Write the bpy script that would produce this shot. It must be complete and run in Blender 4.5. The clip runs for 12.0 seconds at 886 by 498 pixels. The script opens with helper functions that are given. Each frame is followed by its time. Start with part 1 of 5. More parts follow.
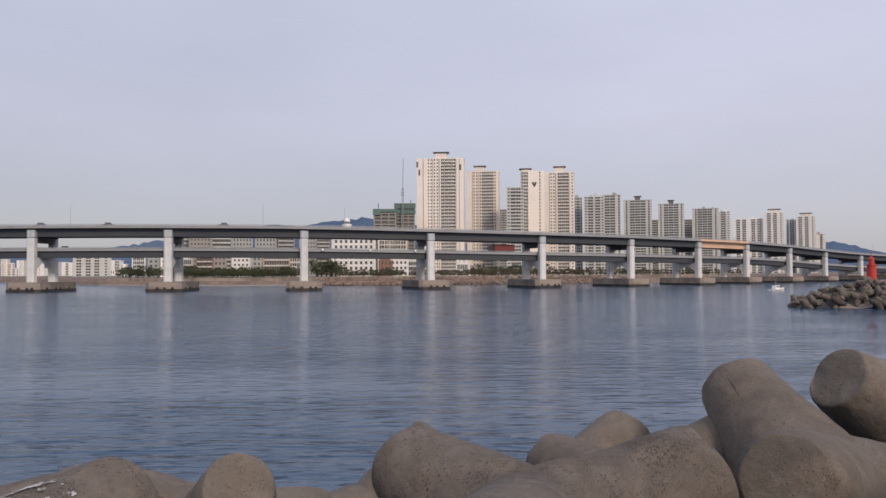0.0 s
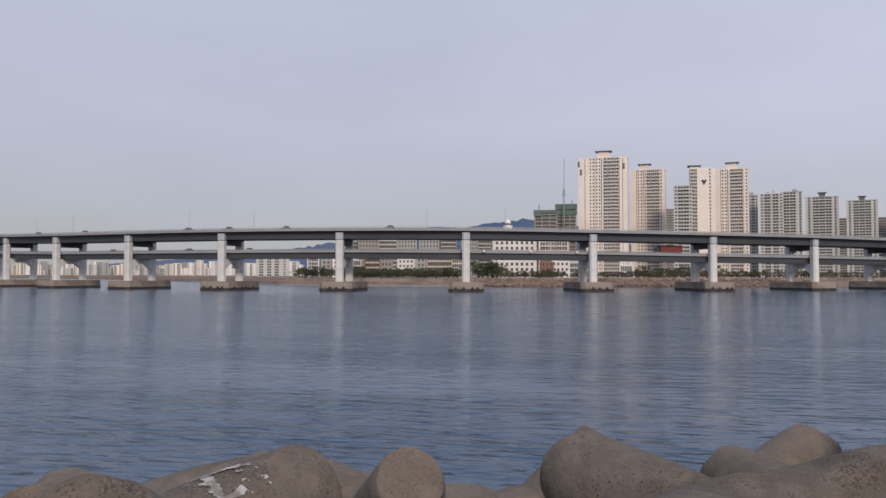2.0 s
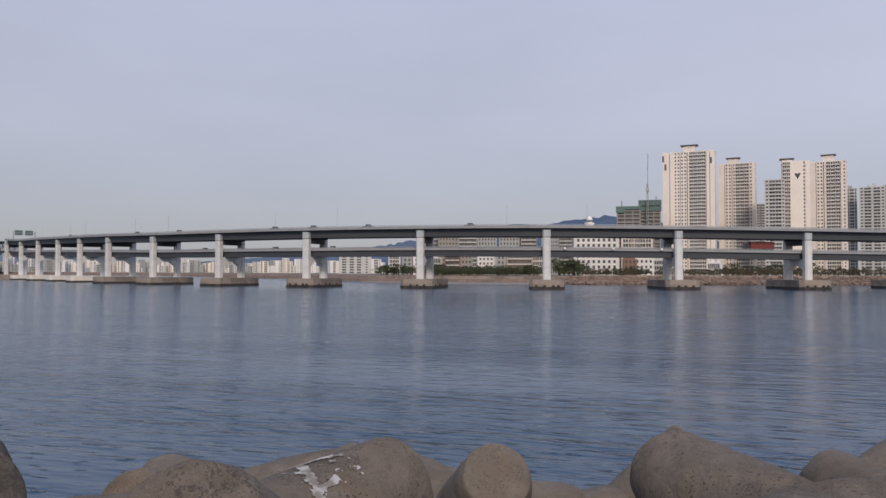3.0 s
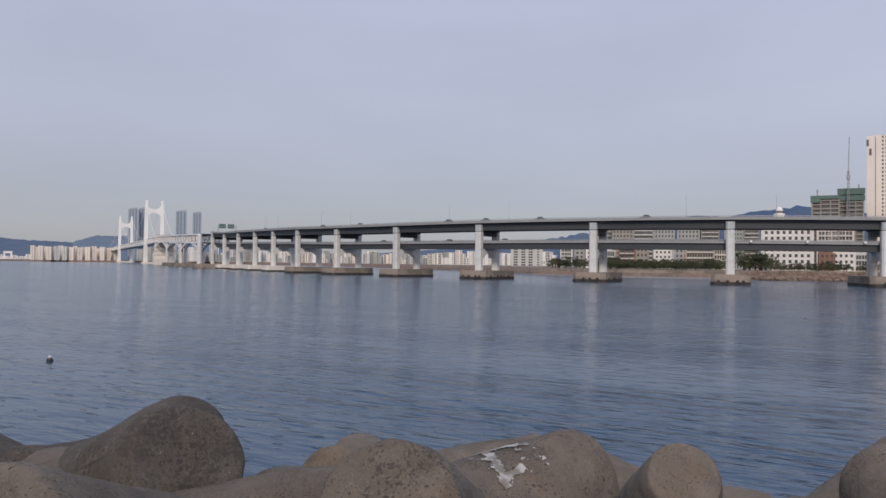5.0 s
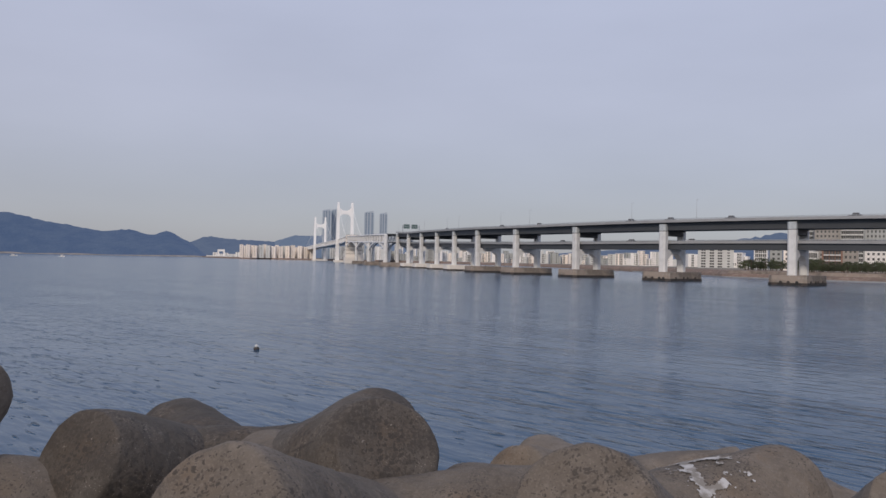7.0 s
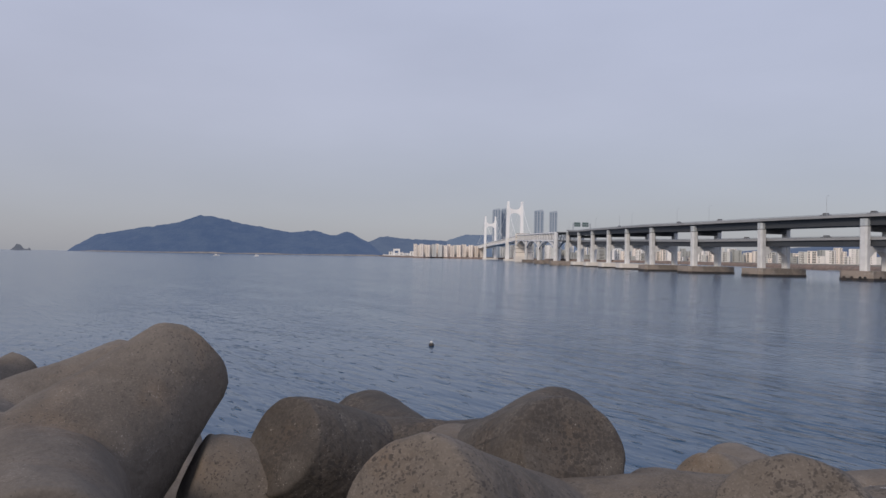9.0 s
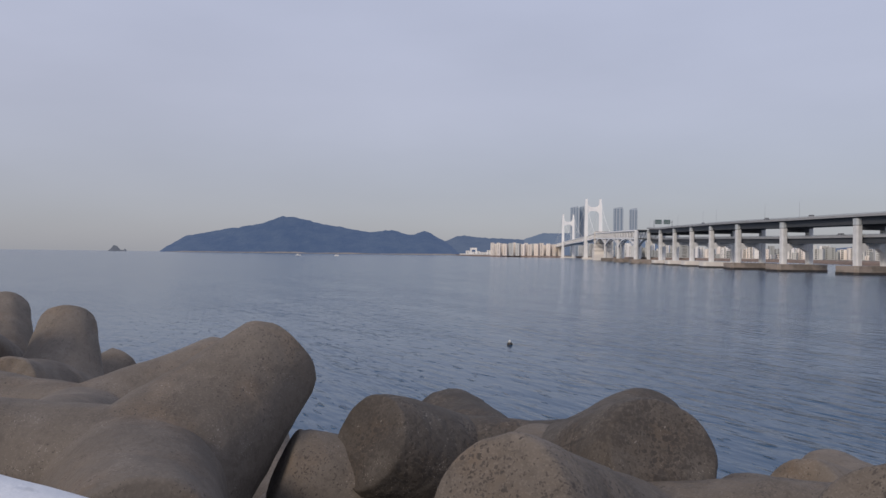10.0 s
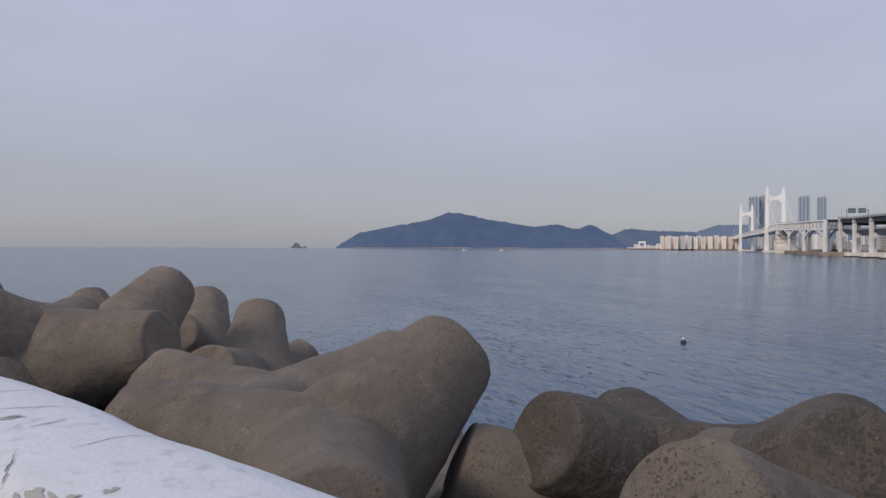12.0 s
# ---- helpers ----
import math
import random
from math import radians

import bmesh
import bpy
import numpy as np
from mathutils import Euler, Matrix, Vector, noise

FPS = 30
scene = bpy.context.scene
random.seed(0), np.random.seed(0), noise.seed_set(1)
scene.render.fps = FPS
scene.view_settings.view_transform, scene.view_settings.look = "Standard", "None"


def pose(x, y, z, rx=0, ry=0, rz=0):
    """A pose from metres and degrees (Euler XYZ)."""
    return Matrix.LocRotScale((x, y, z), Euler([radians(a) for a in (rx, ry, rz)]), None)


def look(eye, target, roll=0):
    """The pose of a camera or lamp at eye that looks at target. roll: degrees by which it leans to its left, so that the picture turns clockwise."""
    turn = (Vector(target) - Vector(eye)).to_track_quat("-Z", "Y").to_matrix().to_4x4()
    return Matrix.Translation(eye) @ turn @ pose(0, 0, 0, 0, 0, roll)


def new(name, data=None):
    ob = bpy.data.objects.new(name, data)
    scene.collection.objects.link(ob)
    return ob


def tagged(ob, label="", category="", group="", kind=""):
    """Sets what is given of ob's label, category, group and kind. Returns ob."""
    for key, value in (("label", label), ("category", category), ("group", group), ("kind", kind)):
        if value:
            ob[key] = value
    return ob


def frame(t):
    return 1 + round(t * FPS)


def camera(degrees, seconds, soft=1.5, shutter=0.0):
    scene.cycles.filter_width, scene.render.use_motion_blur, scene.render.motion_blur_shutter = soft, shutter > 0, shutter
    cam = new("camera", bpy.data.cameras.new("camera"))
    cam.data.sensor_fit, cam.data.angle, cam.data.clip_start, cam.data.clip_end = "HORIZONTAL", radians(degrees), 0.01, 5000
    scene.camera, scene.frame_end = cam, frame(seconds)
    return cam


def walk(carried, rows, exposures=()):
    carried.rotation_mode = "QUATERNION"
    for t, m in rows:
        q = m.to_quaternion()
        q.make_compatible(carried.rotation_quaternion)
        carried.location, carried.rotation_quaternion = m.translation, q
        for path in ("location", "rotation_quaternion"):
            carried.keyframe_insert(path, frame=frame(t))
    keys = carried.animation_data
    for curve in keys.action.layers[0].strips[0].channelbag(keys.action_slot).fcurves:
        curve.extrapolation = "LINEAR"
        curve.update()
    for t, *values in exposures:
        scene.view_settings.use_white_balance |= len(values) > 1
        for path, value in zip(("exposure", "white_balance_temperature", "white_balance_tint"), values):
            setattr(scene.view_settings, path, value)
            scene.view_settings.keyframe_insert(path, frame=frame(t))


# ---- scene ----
cam = camera(61.9, 12.0)
# seconds, eye (metres above the sea at z = 0), then turn to the left, upward tilt and lean in degrees
ROWS = [
    (0.0, -0.000, 0.000, 7.000, -0.00, 1.85, 0.23),
    (0.5, -0.035, 0.036, 6.997, 3.11, 2.06, 0.08),
    (1.0, -0.063, 0.050, 7.002, 6.23, 2.11, -0.02),
    (1.5, -0.080, 0.026, 7.000, 9.34, 2.07, -0.05),
    (2.0, -0.078, -0.030, 7.004, 12.42, 1.97, -0.08),
    (2.5, -0.113, -0.053, 6.994, 15.51, 1.88, -0.08),
    (4.5, -0.240, -0.119, 6.966, 28.36, 1.30, -0.48),
    (5.0, -0.277, -0.129, 6.962, 31.85, 1.11, -0.64),
    (5.5, -0.295, -0.153, 6.963, 35.29, 0.99, -0.76),
    (6.0, -0.353, -0.145, 6.963, 38.75, 0.93, -0.98),
    (6.5, -0.375, -0.156, 6.960, 42.21, 0.93, -1.05),
    (7.0, -0.399, -0.169, 6.957, 45.64, 0.89, -1.15),
    (9.0, -0.444, -0.275, 6.954, 58.75, 0.54, -1.00),
    (9.5, -0.444, -0.310, 6.958, 61.94, 0.39, -0.91),
    (10.0, -0.465, -0.334, 6.957, 64.71, 0.37, -0.73),
    (10.5, -0.495, -0.354, 6.956, 67.74, 0.21, -0.61),
    (11.0, -0.520, -0.370, 6.958, 70.93, 0.06, -0.48),
    (11.5, -0.552, -0.382, 6.959, 74.14, -0.03, -0.37),
    (12.0, -0.541, -0.400, 6.960, 77.42, -0.14, -0.19),
]


def view(x, y, z, yaw, pitch, lean):
    eye = Vector((x, y, z))
    a, b = radians(yaw), radians(pitch)
    way = Vector((-math.sin(a) * math.cos(b), math.cos(a) * math.cos(b), math.sin(b)))
    return look(eye, eye + way, -lean)


walk(cam, [(t, view(*v)) for t, *v in ROWS], [(0.0, 0.04, 6800, 12), (2.5, -0.08, 6650, 11), (6.0, -0.12, 6500, 10), (12.0, -0.13, 6500, 10)])

# ---- world, sun ----
world = bpy.data.worlds.new("sky")
scene.world = world
world.use_nodes = True
wt = world.node_tree
wt.nodes.clear()
SUN_EL, SUN_AZ = 32.0, 205.0  # height, and degrees to the left of the y axis
sky = wt.nodes.new("ShaderNodeTexSky")
sky.sky_type, sky.sun_disc = "NISHITA", False
sky.sun_elevation, sky.sun_rotation = radians(SUN_EL), radians(-SUN_AZ)
sky.air_density, sky.dust_density, sky.ozone_density = 1.0, 1.0, 1.5
bg_sky = wt.nodes.new("ShaderNodeBackground")
bg_sky.inputs[1].default_value = 0.02
wt.links.new(sky.outputs[0], bg_sky.inputs[0])
# thin high cloud: a pale lilac veil with soft patches, a little duller towards the horizon
tc = wt.nodes.new("ShaderNodeTexCoord")
sep = wt.nodes.new("ShaderNodeSeparateXYZ")
wt.links.new(tc.outputs["Generated"], sep.inputs[0])
ramp = wt.nodes.new("ShaderNodeValToRGB")
els = ramp.color_ramp.elements
els[0].position, els[0].color = 0.0, (0.306, 0.312, 0.352, 1)
els[1].position, els[1].color = 0.45, (0.475, 0.51, 0.655, 1)
for at_, col_ in ((0.07, (0.357, 0.361, 0.424, 1)), (0.2, (0.45, 0.46, 0.562, 1))):
    e = els.new(at_)
    e.color = col_
wt.links.new(sep.outputs[2], ramp.inputs[0])
cloud = wt.nodes.new("ShaderNodeTexNoise")
cloud.inputs["Scale"].default_value, cloud.inputs["Detail"].default_value = 2.2, 5.0
squash = wt.nodes.new("ShaderNodeMapping")
squash.inputs["Scale"].default_value = (1, 1, 3.5)
wt.links.new(tc.outputs["Generated"], squash.inputs[0])
wt.links.new(squash.outputs[0], cloud.inputs["Vector"])
patch = wt.nodes.new("ShaderNodeMapRange")
patch.inputs["From Min"].default_value, patch.inputs["From Max"].default_value = 0.3, 0.7
patch.inputs["To Min"].default_value, patch.inputs["To Max"].default_value = 0.94, 1.05
wt.links.new(cloud.outputs[0], patch.inputs[0])
bg_veil = wt.nodes.new("ShaderNodeBackground")
wt.links.new(ramp.outputs[0], bg_veil.inputs[0])
glow = wt.nodes.new("ShaderNodeMapRange")
glow.inputs["From Min"].default_value, glow.inputs["From Max"].default_value = -0.2, 0.75
glow.inputs["To Min"].default_value, glow.inputs["To Max"].default_value = 1.0, 1.25
wt.links.new(sep.outputs[0], glow.inputs[0])
haze = wt.nodes.new("ShaderNodeMath")
haze.operation = "MULTIPLY"
wt.links.new(patch.outputs[0], haze.inputs[0])
wt.links.new(glow.outputs[0], haze.inputs[1])
wt.links.new(haze.outputs[0], bg_veil.inputs[1])
both = wt.nodes.new("ShaderNodeAddShader")
wt.links.new(bg_sky.outputs[0], both.inputs[0])
wt.links.new(bg_veil.outputs[0], both.inputs[1])
wout = wt.nodes.new("ShaderNodeOutputWorld")
wt.links.new(both.outputs[0], wout.inputs[0])

sun_data = bpy.data.lights.new("sun", "SUN")
sun_data.energy, sun_data.angle, sun_data.color = 1.85, radians(12), (1.0, 0.85, 0.70)
sun = new("sun", sun_data)
_a, _e = radians(SUN_AZ), radians(SUN_EL)
sun.matrix_world = look((0, 0, 60), (60 * math.sin(_a) * math.cos(_e), -60 * math.cos(_a) * math.cos(_e), 60 - 60 * math.sin(_e)))


# ---- materials ----
def material(name, base, rough=0.8, metal=0.0, spots=(), bump=(), piece=0.0, coords="Object"):
    """spots: (scale, low, high, colour, strength, detail) noise stains; bump: (scale, height, detail); piece: variation from object to object."""
    m = bpy.data.materials.new(name)
    m.use_nodes = True
    nt = m.node_tree
    p = nt.nodes["Principled BSDF"]
    p.inputs["Roughness"].default_value, p.inputs["Metallic"].default_value = rough, metal
    tc_ = nt.nodes.new("ShaderNodeTexCoord")
    rgb = nt.nodes.new("ShaderNodeRGB")
    rgb.outputs[0].default_value = (*base, 1)
    last = rgb.outputs[0]
    for scale, low, high, colour, strength, detail in spots:
        n = nt.nodes.new("ShaderNodeTexNoise")
        n.inputs["Scale"].default_value, n.inputs["Detail"].default_value = scale, detail
        nt.links.new(tc_.outputs[coords], n.inputs["Vector"])
        r = nt.nodes.new("ShaderNodeMapRange")
        r.inputs["From Min"].default_value, r.inputs["From Max"].default_value = low, high
        r.inputs["To Max"].default_value = strength
        nt.links.new(n.outputs[0], r.inputs[0])
        x = nt.nodes.new("ShaderNodeMixRGB")
        x.inputs[2].default_value = (*colour, 1)
        nt.links.new(r.outputs[0], x.inputs[0])
        nt.links.new(last, x.inputs[1])
        last = x.outputs[0]
    if piece:
        oi = nt.nodes.new("ShaderNodeObjectInfo")
        r = nt.nodes.new("ShaderNodeMapRange")
        r.inputs["To Min"].default_value, r.inputs["To Max"].default_value = 1 - piece, 1 + piece
        nt.links.new(oi.outputs["Random"], r.inputs[0])
        h = nt.nodes.new("ShaderNodeHueSaturation")
        nt.links.new(r.outputs[0], h.inputs["Value"])
        nt.links.new(last, h.inputs["Color"])
        last = h.outputs[0]
    nt.links.new(last, p.inputs["Base Color"])
    normal = None
    for scale, height, detail in bump:
        n = nt.nodes.new("ShaderNodeTexNoise")
        n.inputs["Scale"].default_value, n.inputs["Detail"].default_value = scale, detail
        nt.links.new(tc_.outputs[coords], n.inputs["Vector"])
        bp = nt.nodes.new("ShaderNodeBump")
        bp.inputs["Distance"].default_value = height
        nt.links.new(n.outputs[0], bp.inputs["Height"])
        if normal:
            nt.links.new(normal, bp.inputs["Normal"])
        normal = bp.outputs[0]
    if normal:
        nt.links.new(normal, p.inputs["Normal"])
    return m


def concrete_material(name, base, dark, pale, relief=1.0, pits=1.0):
    """Weathered cast concrete: broad stains, small pores, pale and dark pebbles showing in the worn skin."""
    m = material(name, base, 0.9, 0, ((0.8, 0.40, 0.66, dark, 0.75, 6), (1.7, 0.52, 0.68, (base[0] * 1.12, base[1] * 0.98, base[2] * 0.84), 0.7, 5), (3.5, 0.46, 0.72, pale, 0.55, 6), (14.0, 0.5, 0.7, dark, 0.45, 5), (55.0, 0.52, 0.66, pale, 0.4, 3)), ((3.0, 0.045 * relief, 6), (18.0, 0.006 * relief, 5), (70.0, 0.0025 * relief, 3)), 0.12)
    nt = m.node_tree
    p = nt.nodes["Principled BSDF"]
    last = p.inputs["Base Color"].links[0].from_socket
    tc_ = nt.nodes.new("ShaderNodeTexCoord")
    ragged = nt.nodes.new("ShaderNodeTexNoise")
    ragged.inputs["Scale"].default_value, ragged.inputs["Detail"].default_value = 22.0, 3
    nt.links.new(tc_.outputs["Object"], ragged.inputs["Vector"])
    shift = nt.nodes.new("ShaderNodeVectorMath")
    shift.operation = "MULTIPLY_ADD"
    shift.inputs[1].default_value = (0.09, 0.09, 0.09)
    nt.links.new(ragged.outputs["Color"], shift.inputs[0])
    nt.links.new(tc_.outputs["Object"], shift.inputs[2])
    for scale, size, colour in ((38.0, 0.13 / relief, (0.30, 0.265, 0.23)), (19.0, 0.12 * relief, (0.035, 0.03, 0.026)), (30.0, 0.17 * relief, (0.05, 0.042, 0.036)), (9.0, 0.065, (0.03, 0.026, 0.022))):
        v = nt.nodes.new("ShaderNodeTexVoronoi")
        v.inputs["Scale"].default_value = scale
        nt.links.new(shift.outputs[0], v.inputs["Vector"])
        n = nt.nodes.new("ShaderNodeTexNoise")
        n.inputs["Scale"].default_value = scale * 0.09
        nt.links.new(tc_.outputs["Object"], n.inputs["Vector"])
        g = nt.nodes.new("ShaderNodeMapRange")
        g.inputs["From Min"].default_value, g.inputs["From Max"].default_value = 0.38, 0.64
        g.inputs["To Max"].default_value = size * 1.6 * pits
        nt.links.new(n.outputs[0], g.inputs[0])
        less = nt.nodes.new("ShaderNodeMath")
        less.operation = "LESS_THAN"
        nt.links.new(v.outputs["Distance"], less.inputs[0])
        nt.links.new(g.outputs[0], less.inputs[1])
        soft = nt.nodes.new("ShaderNodeMath")
        soft.operation = "MULTIPLY"
        soft.inputs[1].default_value = 0.75
        nt.links.new(less.outputs[0], soft.inputs[0])
        x = nt.nodes.new("ShaderNodeMixRGB")
        x.inputs[2].default_value = (*colour, 1)
        nt.links.new(soft.outputs[0], x.inputs[0])
        nt.links.new(last, x.inputs[1])
        last = x.outputs[0]
    # dirt-filled mould seams along the plane where the two moulds met, broken off here and there
    for turn in (0,):
        mp = nt.nodes.new("ShaderNodeMapping")
        mp.inputs["Rotation"].default_value = (0, 0, radians(turn))
        nt.links.new(tc_.outputs["Object"], mp.inputs[0])
        sep = nt.nodes.new("ShaderNodeSeparateXYZ")
        nt.links.new(mp.outputs[0], sep.inputs[0])
        wob = nt.nodes.new("ShaderNodeTexNoise")
        wob.inputs["Scale"].default_value, wob.inputs["Detail"].default_value = 7.0, 4
        nt.links.new(mp.outputs[0], wob.inputs["Vector"])
        bend = nt.nodes.new("ShaderNodeMath")
        bend.operation = "MULTIPLY_ADD"
        bend.inputs[1].default_value = 0.06
        nt.links.new(wob.outputs[0], bend.inputs[0])
        nt.links.new(sep.outputs["Y"], bend.inputs[2])
        off = nt.nodes.new("ShaderNodeMath")
        off.operation = "SUBTRACT"
        off.inputs[1].default_value = 0.03
        nt.links.new(bend.outputs[0], off.inputs[0])
        size = nt.nodes.new("ShaderNodeMath")
        size.operation = "ABSOLUTE"
        nt.links.new(off.outputs[0], size.inputs[0])
        gate = nt.nodes.new("ShaderNodeTexNoise")
        gate.inputs["Scale"].default_value, gate.inputs["Detail"].default_value = 1.6, 3
        nt.links.new(mp.outputs[0], gate.inputs["Vector"])
        width = nt.nodes.new("ShaderNodeMapRange")
        width.inputs["From Min"].default_value, width.inputs["From Max"].default_value = 0.5, 0.68
        width.inputs["To Max"].default_value = 0.016
        nt.links.new(gate.outputs[0], width.inputs[0])
        less = nt.nodes.new("ShaderNodeMath")
        less.operation = "LESS_THAN"
        nt.links.new(size.outputs[0], less.inputs[0])
        nt.links.new(width.outputs[0], less.inputs[1])
        soft = nt.nodes.new("ShaderNodeMath")
        soft.operation = "MULTIPLY"
        soft.inputs[1].default_value = 0.7
        nt.links.new(less.outputs[0], soft.inputs[0])
        x = nt.nodes.new("ShaderNodeMixRGB")
        x.inputs[2].default_value = (0.035, 0.03, 0.026, 1)
        whole = soft.outputs[0]
        for along in ((0, 0, 1), (0.943, 0, -0.333)):
            dot = nt.nodes.new("ShaderNodeVectorMath")
            dot.operation = "DOT_PRODUCT"
            dot.inputs[1].default_value = along
            nt.links.new(tc_.outputs["Object"], dot.inputs[0])
            side = nt.nodes.new("ShaderNodeMath")
            side.operation = "LESS_THAN"
            side.inputs[1].default_value = 2.02
            nt.links.new(dot.outputs["Value"], side.inputs[0])
            both = nt.nodes.new("ShaderNodeMath")
            both.operation = "MULTIPLY"
            nt.links.new(whole, both.inputs[0])
            nt.links.new(side.outputs[0], both.inputs[1])
            whole = both.outputs[0]
        nt.links.new(whole, x.inputs[0])
        nt.links.new(last, x.inputs[1])
        last = x.outputs[0]
    nt.links.new(last, p.inputs["Base Color"])
    return m


M_TETRA = concrete_material("weathered tetrapod concrete", (0.150, 0.126, 0.102), (0.078, 0.064, 0.052), (0.21, 0.178, 0.147))
M_ROUGH = concrete_material("dark pitted tetrapod concrete", (0.076, 0.064, 0.053), (0.034, 0.029, 0.024), (0.118, 0.103, 0.088), 1.5, 1.5)
M_WORN = concrete_material("worn tetrapod concrete with bare pebbles", (0.122, 0.101, 0.081), (0.056, 0.047, 0.038), (0.19, 0.162, 0.135), 1.5)
M_PIER = material("pale pier concrete", (0.70, 0.70, 0.69), 0.8, 0, ((0.25, 0.45, 0.75, (0.42, 0.42, 0.40), 0.5, 6),), ((0.6, 0.06, 4),), 0.06)
M_CAPBAND = material("grey steel bearing collar", (0.50, 0.53, 0.54), 0.5, 0, ((0.4, 0.4, 0.7, (0.22, 0.25, 0.26), 0.5, 4),))
M_GIRDER = material("blue-grey painted steel girder", (0.062, 0.068, 0.076), 0.6, 0, ((0.06, 0.4, 0.7, (0.046, 0.05, 0.056), 0.6, 5),), ((0.3, 0.03, 3),))
M_PARAPET = material("grey concrete parapet", (0.33, 0.335, 0.34), 0.85, 0, ((0.2, 0.45, 0.7, (0.25, 0.25, 0.25), 0.5, 5),))
M_PEACH = material("peach painted girder cladding", (0.72, 0.48, 0.33), 0.6, 0, ((0.15, 0.4, 0.7, (0.62, 0.40, 0.27), 0.5, 4),))
M_PILECAP = material("stained pile cap concrete", (0.33, 0.275, 0.23), 0.9, 0, ((0.15, 0.42, 0.6, (0.17, 0.145, 0.12), 0.85, 6), (0.5, 0.55, 0.75, (0.45, 0.43, 0.40), 0.5, 5)), ((0.5, 0.1, 5),))
M_RUBBER = material("black tidal weed and rubber", (0.03, 0.028, 0.026), 0.7, 0, ((0.4, 0.4, 0.7, (0.08, 0.06, 0.05), 0.7, 5),))
M_STEELWHITE = material("white painted bridge steel", (0.86, 0.85, 0.83), 0.5, 0, ((0.03, 0.45, 0.7, (0.74, 0.72, 0.69), 0.5, 4),))
M_CREAM = material("cream painted anchorage concrete", (0.78, 0.73, 0.66), 0.85, 0, ((0.05, 0.45, 0.7, (0.64, 0.59, 0.53), 0.5, 5),))
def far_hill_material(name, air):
    """Woods some kilometres off: a plain distance, air haze put in as emission."""
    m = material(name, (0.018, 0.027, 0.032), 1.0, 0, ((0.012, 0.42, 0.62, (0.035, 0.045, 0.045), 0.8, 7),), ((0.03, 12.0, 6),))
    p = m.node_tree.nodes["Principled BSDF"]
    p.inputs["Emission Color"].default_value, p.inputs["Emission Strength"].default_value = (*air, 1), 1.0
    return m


# the emission colour is painted haze, stronger for ridges farther off
M_HILL = far_hill_material("wooded hillside with haze as glow", (0.040, 0.070, 0.152))
M_RIDGE = far_hill_material("paler wooded ridge with more haze as glow", (0.062, 0.09, 0.165))
M_FARRIDGE = far_hill_material("palest wooded ridge with most haze as glow", (0.10, 0.135, 0.215))
M_ISLET = far_hill_material("bare islet rock with haze as glow", (0.09, 0.095, 0.12))
M_ROCK = material("pale sea cliff rock", (0.28, 0.25, 0.22), 0.95, 0, ((0.03, 0.4, 0.65, (0.12, 0.11, 0.10), 0.8, 6),), ((0.05, 4.0, 5),))
M_LAND = material("shore earth and paving", (0.20, 0.17, 0.14), 0.95, 0, ((0.02, 0.42, 0.62, (0.10, 0.10, 0.07), 0.8, 6),))
M_SAND = material("brown shingle and rubble bank", (0.21, 0.145, 0.11), 0.95, 0, ((0.06, 0.4, 0.65, (0.13, 0.10, 0.08), 0.8, 6), (0.5, 0.5, 0.7, (0.36, 0.29, 0.235), 0.6, 4)), ((0.4, 0.6, 5),))
M_WHITEPAINT = material("white paint on rough concrete", (0.60, 0.62, 0.655), 0.75, 0, ((0.8, 0.5, 0.72, (0.47, 0.48, 0.50), 0.7, 6), (9.0, 0.56, 0.74, (0.36, 0.36, 0.36), 0.5, 4)), ((2.0, 0.03, 6), (25.0, 0.006, 4)))
M_WALK = material("grey walkway concrete", (0.32, 0.31, 0.29), 0.9, 0, ((1.0, 0.45, 0.7, (0.22, 0.21, 0.20), 0.6, 5),), ((12.0, 0.01, 4),))


